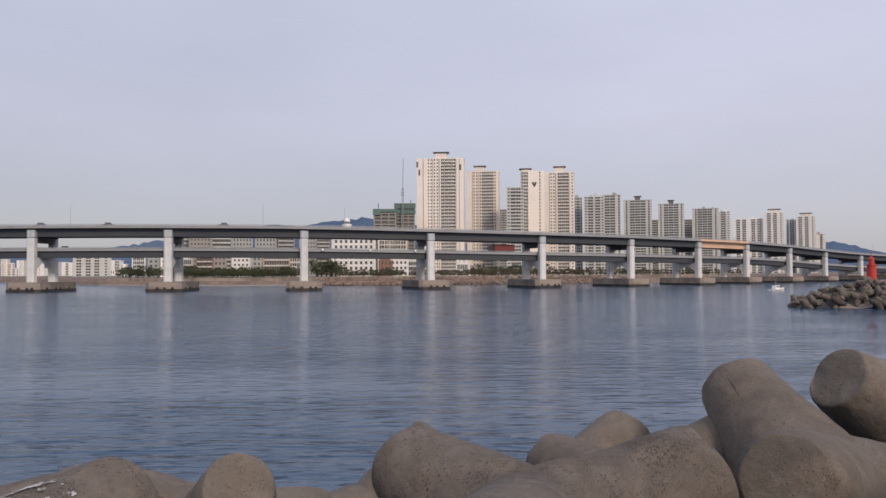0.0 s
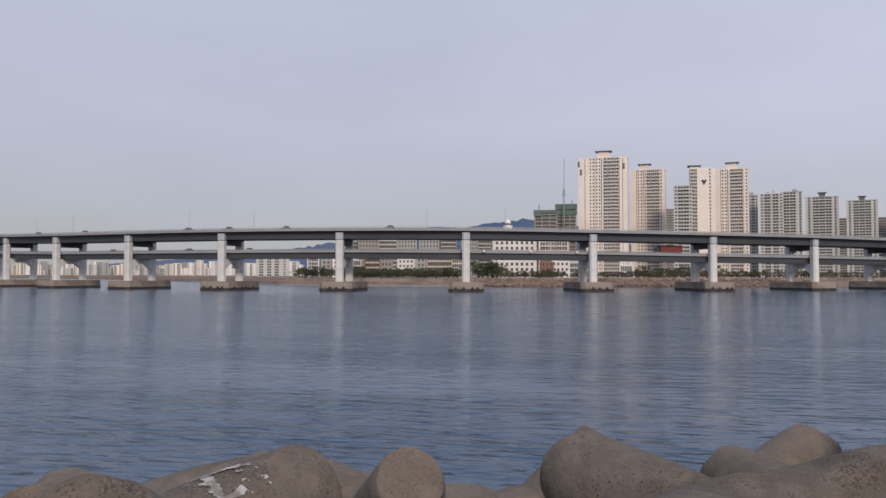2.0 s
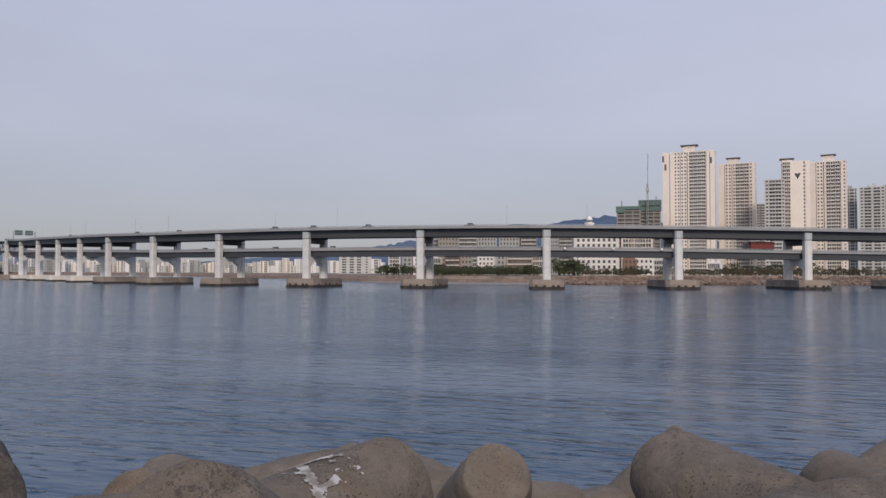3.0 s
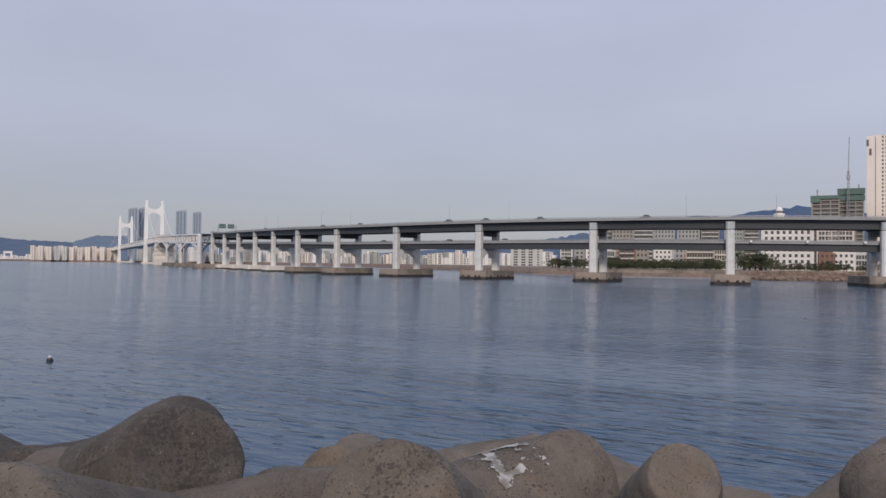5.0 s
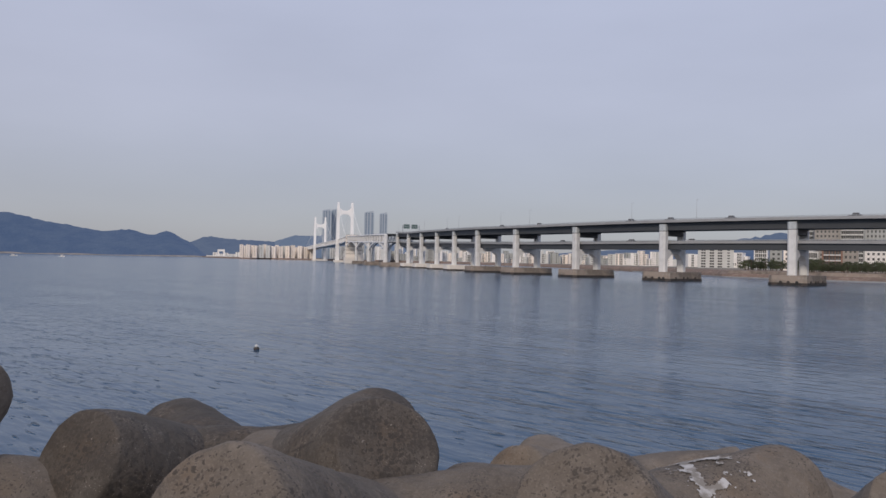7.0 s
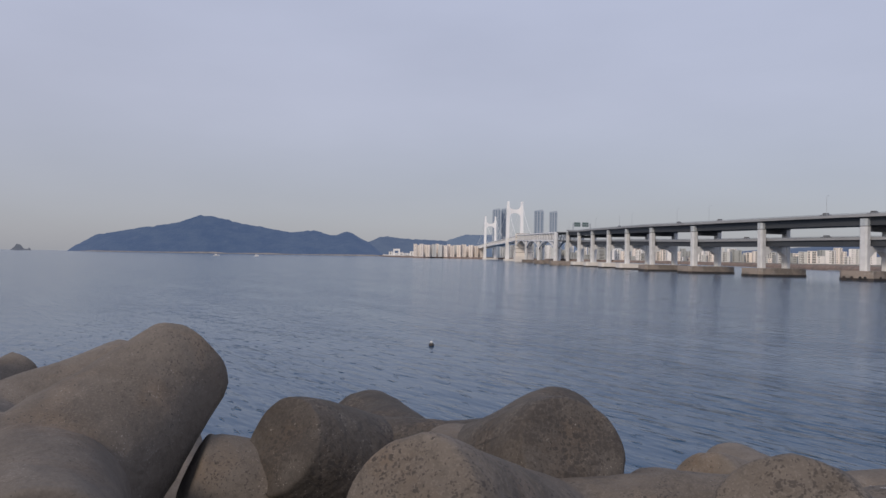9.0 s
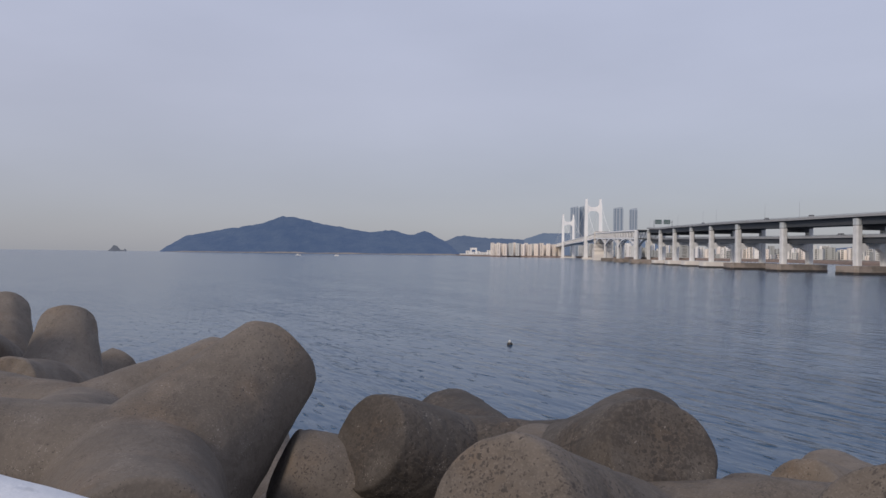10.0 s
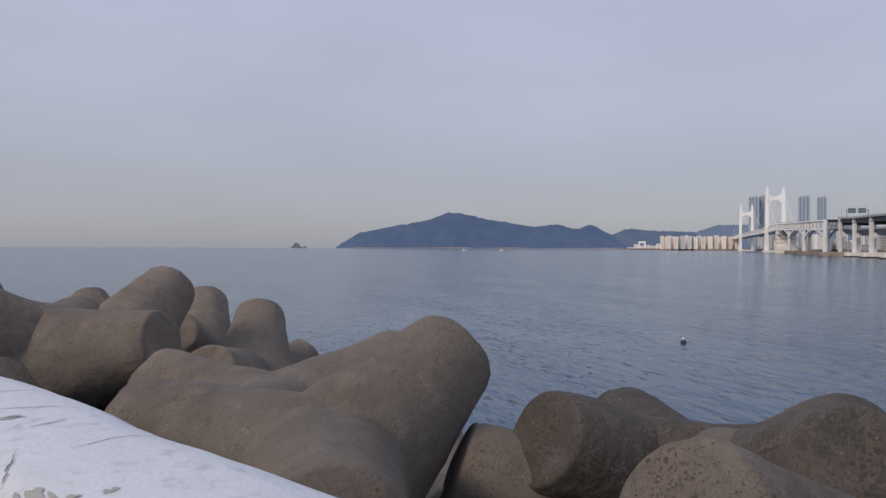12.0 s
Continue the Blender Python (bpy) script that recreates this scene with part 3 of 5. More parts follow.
def tetrapod_mesh(seed, mat):
    dirs = [(0, 0, 1)] + [(0.9428 * math.cos(a), 0.9428 * math.sin(a), -1 / 3) for a in (0, 2.0944, 4.18879)]
    legs = []
    for k, d in enumerate(dirs):
        bm = bmesh.new()
        q = Vector(d).to_track_quat("Z", "Y").to_matrix().to_4x4() @ pose(0, 0, 0, 0, 0, 3.7 * k)
        rings = [(ROOT_R * 0.7, -0.45), (ROOT_R * 0.98, -0.1)]
        for j in range(13):
            z = 0.08 + (LEG - 0.2) * j / 12
            rings.append((ROOT_R + (TIP_R - ROOT_R) * z / LEG, z))
        rings += [(TIP_R - 0.002, LEG - 0.06), (TIP_R - 0.008, LEG - 0.03), (TIP_R - 0.026, LEG - 0.009), (TIP_R - 0.05, LEG), (TIP_R * 0.75, LEG + 0.003), (TIP_R * 0.4, LEG + 0.005)]
        turned(bm, rings, 48, q)
        legs.append(new("leg", mesh_of("leg", bm, mat)))
    for other in legs[1:]:
        j = legs[0].modifiers.new("join", "BOOLEAN")
        j.operation, j.solver, j.object = "UNION", "EXACT", other
    me = bpy.data.meshes.new_from_object(legs[0].evaluated_get(bpy.context.evaluated_depsgraph_get()))
    for ob in legs:
        bpy.data.objects.remove(ob)
    me.name = "tetrapod"
    off = Vector((seed * 7.3, seed * 3.1, seed * 1.7))
    normals = [v.normal.copy() for v in me.vertices]
    for v, n in zip(me.vertices, normals):
        v.co += n * (0.045 * noise.noise(v.co * 1.1 + off) + 0.018 * noise.noise(v.co * 4.0 + off) - chip(v.co, off))
    me.materials.clear()
    me.materials.append(mat)
    me.shade_smooth()
    me.set_sharp_from_angle(angle=radians(48))
    return me


TETRA = [tetrapod_mesh(k, M_TETRA) for k in range(3)]
TETRA_ROUGH = tetrapod_mesh(5, M_ROUGH)
TETRA_WORN = tetrapod_mesh(7, M_WORN)


def tetrapod(place, axis, hint, mesh=None, size=1.0, label="", group=""):
    ob = new("tetrapod", mesh or TETRA[len(bpy.data.objects) % 3])
    ob.matrix_world = Matrix.Translation(place) @ leg_frame(axis, hint).to_4x4() @ Matrix.Scale(size, 4)
    return tagged(ob, label or "weathered grey-brown concrete tetrapod in the sea defence", "tetrapod", group or "tetrapods by the parapet")


# centre, direction of the first leg, side on which a second one lies
TETRA_A = [
    (4.58, 9.15, 4.18, -0.17, 0.80, 0.58, -0.62, -0.54, 0.56),
    (7.46, 11.37, 4.39, -0.82, -0.25, 0.51, -0.07, 0.94, 0.35),
    (0.89, 7.47, 4.11, -0.66, 0.69, 0.30, 0.72, 0.47, 0.51),
    (1.74, 11.53, 3.09, 0.67, 0.45, 0.59, 0.24, -0.88, 0.40),
    (2.64, 10.69, 3.46, -0.42, 0.89, 0.18, -0.85, -0.46, 0.26),
    (-3.90, 5.45, 4.15, 0.39, 0.87, 0.32, 0.41, 0.15, -0.90),
    (-3.45, 11.33, 2.83, 0.35, -0.68, 0.64, -0.83, 0.08, 0.55),
]
TETRA_B = [
    (-6.86, 4.15, 4.30, 0.85, -0.15, 0.51, -0.38, -0.83, 0.40),
    (-5.00, 3.45, 4.32, 0.34, -0.78, 0.53, 0.67, 0.59, 0.44),
    (-7.87, 3.81, 4.15, 0.30, -0.83, 0.47, -0.91, -0.09, 0.40),
    (-7.53, -0.00, 4.68, -0.42, 0.72, 0.56, -0.57, -0.69, 0.46),
    (-15.51, -0.92, 4.01, -0.68, 0.06, 0.73, -0.57, -0.67, -0.47),
    (-13.96, -3.26, 4.96, -0.67, 0.43, 0.61, 0.07, -0.78, 0.62),
    (-18.15, -2.25, 4.24, -0.73, 0.07, 0.68, -0.24, 0.90, -0.35),
    (-12.52, -3.86, 5.16, 0.41, 0.89, 0.20, -0.89, 0.34, 0.30),
]
TETRA_C = [
    (-12.95, -4.87, 4.09, 0.65, 0.57, 0.51, -0.63, 0.77, -0.05),
    (-9.93, -0.42, 4.50, -0.55, -0.78, 0.30, 0.81, -0.43, 0.40),
    (-20.27, -4.69, 4.11, -0.67, -0.29, 0.69, 0.42, 0.61, 0.67),
    (-20.06, -1.03, 2.96, -0.51, 0.68, 0.52, 0.08, -0.57, 0.82),
    (-21.07, -7.76, 5.14, 0.87, 0.32, 0.38, -0.29, 0.95, -0.14),
    (-1.30, 14.47, 2.11, -0.53, 0.83, -0.16, 0.42, 0.43, 0.80),
    (-7.44, 3.26, 3.92, -0.19, -0.90, 0.39, 0.10, -0.42, -0.90),
    (-6.08, 8.48, 3.36, -0.87, 0.46, 0.17, 0.48, 0.76, 0.44),
]
BLOCKS = []
for k, (x, y, z, ux, uy, uz, hx, hy, hz) in enumerate(TETRA_A + TETRA_B + TETRA_C):
    rough = k in (7, 9)
    BLOCKS.append(tetrapod((x, y, z), (ux, uy, uz), (hx, hy, hz), TETRA_ROUGH if rough else TETRA_WORN if k in (2, 5, 8) else None, label="dark pitted concrete tetrapod in the sea defence" if rough else ""))


# ---- hills ----
def hill(name, ridge, d, label, depth=500, mat=None):
    bm = bmesh.new()
    lo, mid, hi = [], [], []
    n = 90
    a0, a1 = ridge[0][0], ridge[-1][0]
    for i in range(n + 1):
        a = a0 + (a1 - a0) * i / n
        for (p, h0), (q, h1) in zip(ridge, ridge[1:]):
            if min(p, q) <= a <= max(p, q):
                f = (a - p) / (q - p)
                f = f * f * (3 - 2 * f) * 0.4 + f * 0.6
                h = h0 + (h1 - h0) * f
                break
        h += 0.05 * h * noise.noise(Vector((a * 3.1, d, 0)))
        lo.append(bm.verts.new(polar(a, d - 60 - 30 * noise.noise(Vector((a * 2, 7, 0))), -1)))
        mid.append(bm.verts.new(polar(a, d + depth * 0.2, h * 0.55)))
        hi.append(bm.verts.new(polar(a, d + depth * 0.5, h)))
    for x, y in ((lo, mid), (mid, hi)):
        for i in range(n):
            bm.faces.new((x[i], x[i + 1], y[i + 1], y[i]))
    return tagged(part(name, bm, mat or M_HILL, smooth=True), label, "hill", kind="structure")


def el(deg, d):
    return 7 + d * math.tan(radians(deg))


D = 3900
hill("island_hill", [(85.7, 2), (85.2, el(0.35, D)), (83.8, el(1.21, D)), (80.5, el(1.88, D)), (78.6, el(2.25, D)), (77.1, el(2.86, D)), (76.3, el(2.86, D)), (73.4, el(2.22, D)), (70.4, el(1.72, D)), (68.7, el(1.92, D)), (67.25, el(1.52, D)), (66.1, el(1.9, D)), (64.8, el(1.18, D)), (63.2, 2)], D, "dark wooded island hill across the bay, haze added as glow", 600)
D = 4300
hill("far_hill", [(66, 20), (64.7, el(1.0, D)), (63.4, el(1.52, D)), (61.2, el(1.33, D)), (59, el(1.27, D)), (57, el(0.9, D)), (54, 10)], D, "hill ridge with blue haze added as glow", 500, M_RIDGE)
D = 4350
hill("far_hill", [(60.5, 10), (59, el(1.1, D)), (57, el(1.74, D)), (55.1, el(1.78, D)), (52, el(1.5, D)), (48, el(1.0, D)), (44, 10)], D, "hill ridge with blue haze added as glow", 400, M_FARRIDGE)
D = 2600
hill("town_hill", [(34, 15), (30, el(0.8, D)), (26, el(1.0, D)), (23.5, el(1.4, D)), (20.5, el(2.2, D)), (18, el(3.1, D)), (15, el(3.7, D)), (13, el(4.15, D)), (11.2, el(3.95, D)), (9, el(4.4, D)), (6, el(4.75, D)), (3, el(4.4, D)), (-1, el(3, D)), (-5, 20)], D, "wooded hill behind the town, blue-grey haze added as glow", 600)
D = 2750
hill("town_hill", [(44, 10), (38, el(0.7, D)), (33, el(1.1, D)), (29, el(1.6, D)), (25, el(1.95, D)), (22.6, el(2.3, D)), (21.2, el(2.65, D)), (20, el(2.55, D)), (18, el(2.2, D)), (15, 20)], D, "wooded hill behind the town, blue-grey haze added as glow", 500, M_RIDGE)
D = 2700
hill("town_hill", [(-24, 15), (-26, el(1.9, D)), (-27.8, el(2.25, D)), (-29, el(1.95, D)), (-30.2, el(1.5, D)), (-32, el(1.1, D)), (-36, el(0.7, D)), (-40, 10)], D, "wooded hill behind the town, blue-grey haze added as glow", 500)
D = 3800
hill("sea_stack", [(89.15, 0), (88.95, el(0.05, D)), (88.75, el(0.32, D)), (88.55, el(0.28, D)), (88.3, el(0.0, D)), (88.1, el(-0.02, D)), (88.0, el(0.08, D)), (87.85, 0)], D, "small brown rocky islet on the horizon, haze added as glow", 40, M_ISLET)
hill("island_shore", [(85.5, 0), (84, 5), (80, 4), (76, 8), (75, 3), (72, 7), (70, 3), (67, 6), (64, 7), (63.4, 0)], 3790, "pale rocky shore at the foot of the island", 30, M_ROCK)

gate = tagged(empty("gate_building", polar(62.35, 3250, 2), 62.3), "white frame-shaped building on the shore by the island", "building")
for name_, x0, x1, z0, z1 in (("side_tower", -15, -8, 0, 33), ("side_tower", 8, 15, 0, 33), ("top_beam", -8, 8, 25, 33), ("podium", -60, 40, -2, 7)):
    bm = bmesh.new()
    box(bm, x0, x1, 0 if name_ != "podium" else -6, 18, z0, z1)
    part(name_, bm, M_APT_WHITE, gate)

# more blocks lower down the slope, out to the water's edge
rng = random.Random(11)
for k in range(46):
    s = -14 + 27 * rng.random()
    out = 1.9 + 6.2 * rng.random()
    z = 2.6 - 0.45 * out + 0.3 * rng.random()
    p = wall_m @ Vector((s, out, z))
    a = Vector((rng.uniform(-1, 1), rng.uniform(-1, 1), rng.uniform(-1.0, -0.2)))
    tetrapod(p, a, (rng.uniform(-1, 1), rng.uniform(-1, 1), rng.uniform(-1, 0.1)), label="half-hidden grey concrete tetrapod low in the slope", group="tetrapods low in the slope")

FARTHER = ((-52.8, -17.05, 1.3), (-50.4, -14.8, 1.1), (-56.9, -20.5, 1.3))
for x, y, z in FARTHER:
    tetrapod((x, y, z), (0.2, 0.3, 0.9), (1, 0, 0), TETRA_ROUGH, label="dark wet tetrapod standing in the sea farther along", group="tetrapods low in the slope")

for p_, a_, h_ in (((-7.1, 1.9, 2.3), (0.3, 0.5, -0.8), (1, 0, 0)), ((-9.2, 2.6, 2.0), (-0.4, 0.2, -0.9), (0, 1, 0)), ((-6.2, 2.6, 2.2), (0.1, -0.4, -0.9), (1, 1, 0)), ((-11.8, 2.3, 2.3), (0.2, 0.3, -0.9), (1, 0, 0)), ((-14.4, 2.6, 1.9), (-0.3, 0.2, -0.9), (1, 1, 0))):
    tetrapod(p_, a_, h_, label="half-hidden grey concrete tetrapod low in the slope", group="tetrapods low in the slope")

# a streak of old white paint on one block
def paint_streak(ob, seed):
    """A hook of old paint that hugs the uneven skin of the block's first leg."""
    bm = bmesh.new()
    off = Vector((seed * 7.3, seed * 3.1, seed * 1.7))
    made = {}

    def at(i, j):
        if (i, j) not in made:
            z, a = 0.8 + 0.72 * i / 90, -3.22 + 1.1 * j / 90
            n = Vector((math.cos(a), math.sin(a), 0))
            co = n * (ROOT_R + (TIP_R - ROOT_R) * z / LEG) + Vector((0, 0, z))
            made[i, j] = bm.verts.new(co + n * (0.012 + 0.045 * noise.noise(co * 1.1 + off) + 0.018 * noise.noise(co * 4.0 + off)))
        return made[i, j]

    for i in range(90):
        for j in range(90):
            z, a = 0.8 + 0.72 * i / 90, -3.22 + 1.1 * j / 90
            ragged = 0.5 * noise.noise(Vector((i * 0.09, j * 0.09, 3))) + 0.4 * noise.noise(Vector((i * 0.3, j * 0.3, 8)))
            rim = 1.0 - abs(z - 1.04 + 0.25 * (a + 2.95)) / 0.08
            bar = 1.0 - abs(a + 3.08 - 0.9 * (z - 1.1)) / 0.09 if 1.0 < z < 1.44 else -1.0
            tail = 1.0 - abs(a + 2.36) / 0.11 if 0.84 < z < 1.15 else -1.0
            if max(rim, bar, tail, 0.12) + 1.1 * ragged > 0.42 and a < -2.2 and z < 1.47:
                bm.faces.new((at(i, j), at(i + 1, j), at(i + 1, j + 1), at(i, j + 1)))
    part("paint_streak", bm, M_OLDPAINT, ob, "worn streak of white paint")


paint_streak(BLOCKS[5], 7)

# cracks, bare patches and chips in the parapet's paint
def wall_top(x, u):
    """Height of the parapet's top at x along it and u across it."""
    z = WALL_EDGE[0][1]
    for (u0, z0), (u1, z1) in zip(WALL_EDGE[:6], WALL_EDGE[1:7]):
        if u0 <= u + 0.02 <= u1:
            z = z0 + (z1 - z0) * (u + 0.02 - u0) / (u1 - u0)
    return z + 0.05 + 0.02 * noise.noise(Vector((x * 1.3, u * 3, 0)))


def wall_crack(points, wide, j):
    bm = bmesh.new()
    last = None
    n = 12 * (len(points) - 1)
    for k in range(n + 1):
        i = min(k // 12, len(points) - 2)
        f = k / 12 - i
        x = points[i][0] + (points[i + 1][0] - points[i][0]) * f
        u = points[i][1] + (points[i + 1][1] - points[i][1]) * f + 0.018 * noise.noise(Vector((k * 0.45, j * 3.3, 0)))
        w = wide * (math.sin(math.pi * k / n) + 0.15) * (0.6 + 0.8 * abs(noise.noise(Vector((k * 0.7, j * 1.7, 5)))))
        row = [bm.verts.new(wall_m @ Vector((x + d, u, wall_top(x, u) + 0.005))) for d in (-w, w)]
        if last:
            bm.faces.new((last[0], row[0], row[1], last[1]))
        last = row
    part("crack", bm, M_CRACK, bpy.data.objects["parapet_wall"], "dark hairline crack")


for j, (pts_, wide_) in enumerate(((((-2.98, -0.62), (-2.84, -0.42), (-2.76, -0.27)), 0.007), (((-2.74, -0.64), (-2.6, -0.53)), 0.011), (((-2.36, -0.59), (-2.37, -0.5), (-2.42, -0.38)), 0.006),
                                   (((-1.84, -0.6), (-1.87, -0.4), (-1.74, -0.12)), 0.004), (((-1.6, -0.95), (-1.8, -0.86), (-2.04, -0.75)), 0.009), (((-3.5, -0.5), (-3.4, -0.2)), 0.005))):
    wall_crack(pts_, wide_, j)


def bare_patch(x0, u0, rx, ru, j):
    bm = bmesh.new()
    made = {}

    def at(a, b):
        if (a, b) not in made:
            x, u = x0 + rx * (a / 15 - 1), u0 + ru * (b / 15 - 1)
            made[a, b] = bm.verts.new(wall_m @ Vector((x, u, wall_top(x, u) + 0.0045)))
        return made[a, b]

    for a in range(30):
        for b in range(30):
            if math.hypot(a / 15 - 1, b / 15 - 1) + 0.9 * noise.noise(Vector((a * 0.16, b * 0.16, j * 2.3))) < 0.72:
                bm.faces.new((at(a, b), at(a + 1, b), at(a + 1, b + 1), at(a, b + 1)))
    part("bare_patch", bm, M_BARE, bpy.data.objects["parapet_wall"], "bare grey concrete where the paint has peeled")


for j, patch_ in enumerate(((-1.34, -0.92, 0.2, 0.07), (-1.2, -0.84, 0.05, 0.05), (-2.68, -0.6, 0.05, 0.07), (-1.15, -0.70, 0.03, 0.04))):
    bare_patch(*patch_, j)


# ---- buildings ----
class Boxes:
    """Gathers many plain boxes into one mesh."""

    def __init__(self):
        self.v, self.f = [], []

    def add(self, x0, x1, y0, y1, z0, z1):
        n = len(self.v)
        self.v += [(x0, y0, z0), (x1, y0, z0), (x1, y1, z0), (x0, y1, z0), (x0, y0, z1), (x1, y0, z1), (x1, y1, z1), (x0, y1, z1)]
        self.f += [tuple(n + i for i in q) for q in ((0, 3, 2, 1), (4, 5, 6, 7), (0, 1, 5, 4), (1, 2, 6, 5), (2, 3, 7, 6), (3, 0, 4, 7))]

    def link(self, name, mat, parent, label="", many=False):
        if not self.v:
            return None
        me = bpy.data.meshes.new(name)
        me.from_pydata(self.v, [], self.f)
        me.materials.append(mat)
        ob = part(name, me, mat, parent, label)
        if many:
            tagged(ob, kind="stuff")
        return ob


def facade_building(name, az, d, w, top, depth, bays, wall, label, yaw=0.0, storey=2.9, base=4.0, sill=0.52, group="", glaze=None, piers=None, roof=0):
    """A building of storeys behind a front of bays. bays: (kind, share of the width) with kind plain, window, balcony or slot."""
    p = polar(az, d, base)
    b = tagged(empty(name, p, az + yaw), label, "building", group)
    h = top - base
    floors = max(1, int(h / storey))
    storey = h / floors
    core, glass, spans, fins, slabs, rails = Boxes(), Boxes(), Boxes(), Boxes(), Boxes(), Boxes()
    core.add(-w / 2, w / 2, 0.9, depth, 0, h)
    core.add(-w / 2 - 0.15, w / 2 + 0.15, 0.2, depth + 0.15, h, h + 0.9)
    total = sum(s for _, s in bays)
    x = -w / 2
    for kind, s in bays:
        x1 = x + w * s / total
        if kind == "recess":
            # a full-height dark sheet stands in for the shadow in the recess
            glass.add(x + 0.3, x1 - 0.3, 0.8, 0.895, 0, h)
        elif kind == "plain":
            fins.add(x, x1, -0.3, 0.9, 0, h)
        else:
            glass.add(x + 0.02, x1 - 0.02, 0.55, 0.895, 0, h)
            inset = {"window": 0.26, "balcony": 0.06, "slot": 0.36}[kind] * (x1 - x)
            fins.add(x, x + inset, 0.0, 0.54, 0, h)
            fins.add(x1 - inset, x1, 0.0, 0.54, 0, h)
            for f in range(floors):
                z = f * storey
                if kind == "balcony":
                    slabs.add(x + inset, x1 - inset, -0.75, 0.54, z, z + 0.28)
                    rails.add(x + inset, x1 - inset, -0.75, -0.65, z + 0.28, z + 1.15)
                    xm = (x + x1) / 2
                    fins.add(xm - 0.14, xm + 0.14, 0.25, 0.54, z + 0.28, z + storey)
                else:
                    spans.add(x + inset, x1 - inset, 0.06, 0.54, z, z + storey * sill)
        x = x1
    core.link("wall", wall, b)
    glass.link("glazing_and_recess_shade", glaze or M_GLAZE, b, "dull grey window glass, plus dark recess shade on some fronts", True)
    spans.link("spandrel", wall, b, many=True)
    fins.link("wall_pier", piers or wall, b, many=True)
    slabs.link("balcony_slab", wall, b, many=True)
    rails.link("balcony_rail", M_APT_PALE, b, "pale balcony railing", True)
    if roof:
        r = random.Random(roof)
        for k in range(1 + roof % 2):
            bm = bmesh.new()
            x = r.uniform(-0.3, 0.3) * w
            box(bm, x - 1.8, x + 1.8, 3, 7, h + 0.9, h + r.uniform(2.6, 4.2))
            part("roof_house", bm, wall, b, "stair house on the flat roof")
        bm = bmesh.new()
        x = r.uniform(-0.35, 0.35) * w
        turned(bm, ((0.9, h + 0.9), (0.9, h + 2.6), (0.3, h + 3.0)), 10, Matrix.Translation((x, 9, 0)))
        part("water_tank", bm, M_GALV, b, "round roof tank")
    return b, h


def crown(b, h, x, w, rise, dark=False, y=5.0):
    """A lift house with a wider flat roof slab on top."""
    bm = bmesh.new()
    box(bm, x - w * 0.34, x + w * 0.34, y - 3, y + 3, h + 0.9, h + rise - 1.2)
    part("lift_house", bm, M_DARKROOF if dark else M_APT_WARM, b)
    bm = bmesh.new()
    vs = [bm.verts.new((x + sx * w * k, y + sy * 4.2 * k * 2, h + rise - z)) for k, z in ((0.36, 1.25), (0.5, 0.5), (0.5, 0.0)) for sx, sy in ((-1, -1), (1, -1), (1, 1), (-1, 1))]
    for r in (0, 4):
        for i in range(4):
            bm.faces.new((vs[r + i], vs[r + (i + 1) % 4], vs[r + 4 + (i + 1) % 4], vs[r + 4 + i]))
    bm.faces.new(vs[8:12])
    bm.faces.new(vs[0:4][::-1])
    part("roof_slab", bm, M_DARKROOF, b, "dark overhanging roof slab")


P_, W_, B_, S_, R_ = "plain", "window", "balcony", "slot", "recess"
CREAM = "tall cream apartment tower with window columns and balconies"
b, h = facade_building("apartment_tower", 0.2, 640, 41, 106, 16, [(P_, 5), (R_, 0.5), (P_, 3), (W_, 2.2), (W_, 2.2), (R_, 0.5), (W_, 2.2), (W_, 2.2), (R_, 0.8), (P_, 1), (B_, 3), (B_, 3), (B_, 3), (B_, 3), (R_, 0.6), (P_, 2.2), (R_, 0.4), (P_, 3.4)], M_APT_CREAM, "tall cream apartment tower with balconies and a wide roof slab", -6, group="cream towers")
crown(b, h, 0.5, 14, 6.5)
for x, z in ((-20, -7), (-18.2, -14), (17.6, -10)):
    bm = bmesh.new()
    box(bm, x - 0.8, x + 0.8, -0.42, -0.3, h + z, h + z + 5)
    part("wall_emblem", bm, M_DARKROOF, b, "dark abstract emblem high on the gable")
b, h = facade_building("apartment_tower", -3.1, 680, 29, 100, 16, [(P_, 4), (R_, 0.4), (W_, 2.2), (W_, 2.2), (R_, 0.7), (W_, 2), (B_, 3), (B_, 3), (B_, 3), (R_, 0.4), (W_, 2), (P_, 1.6)], M_APT_WARM, "cream apartment tower beside its taller neighbour", -6, group="cream towers")
crown(b, h, -3, 11.5, 6)
b, h = facade_building("apartment_tower", -5.6, 640, 14.5, 80, 14, [(W_, 3), (B_, 4), (B_, 4), (W_, 2)], M_APT_PALE, "grey-white apartment tower with rows of balconies", 0, group="grey towers")
b, h = facade_building("apartment_tower", -7.0, 660, 20, 96.5, 18, [(B_, 3), (B_, 2.5), (P_, 9), (W_, 2.4), (P_, 3)], M_APT_CREAM, "cream apartment tower with a broad blank gable", 4, group="cream towers")
crown(b, h, -6.5, 11, 3.5)
bm = bmesh.new()
vs = [bm.verts.new(v) for v in ((1.0, -0.42, h - 14), (3.4, -0.42, h - 9.6), (1.9, -0.42, h - 9.0), (1.0, -0.42, h - 10), (0.1, -0.42, h - 9.0), (-1.4, -0.42, h - 9.6))]
bmesh.ops.solidify(bm, geom=[bm.faces.new(vs)], thickness=0.1)
part("wall_emblem", bm, M_DARKROOF, b, "dark abstract emblem high on the gable")
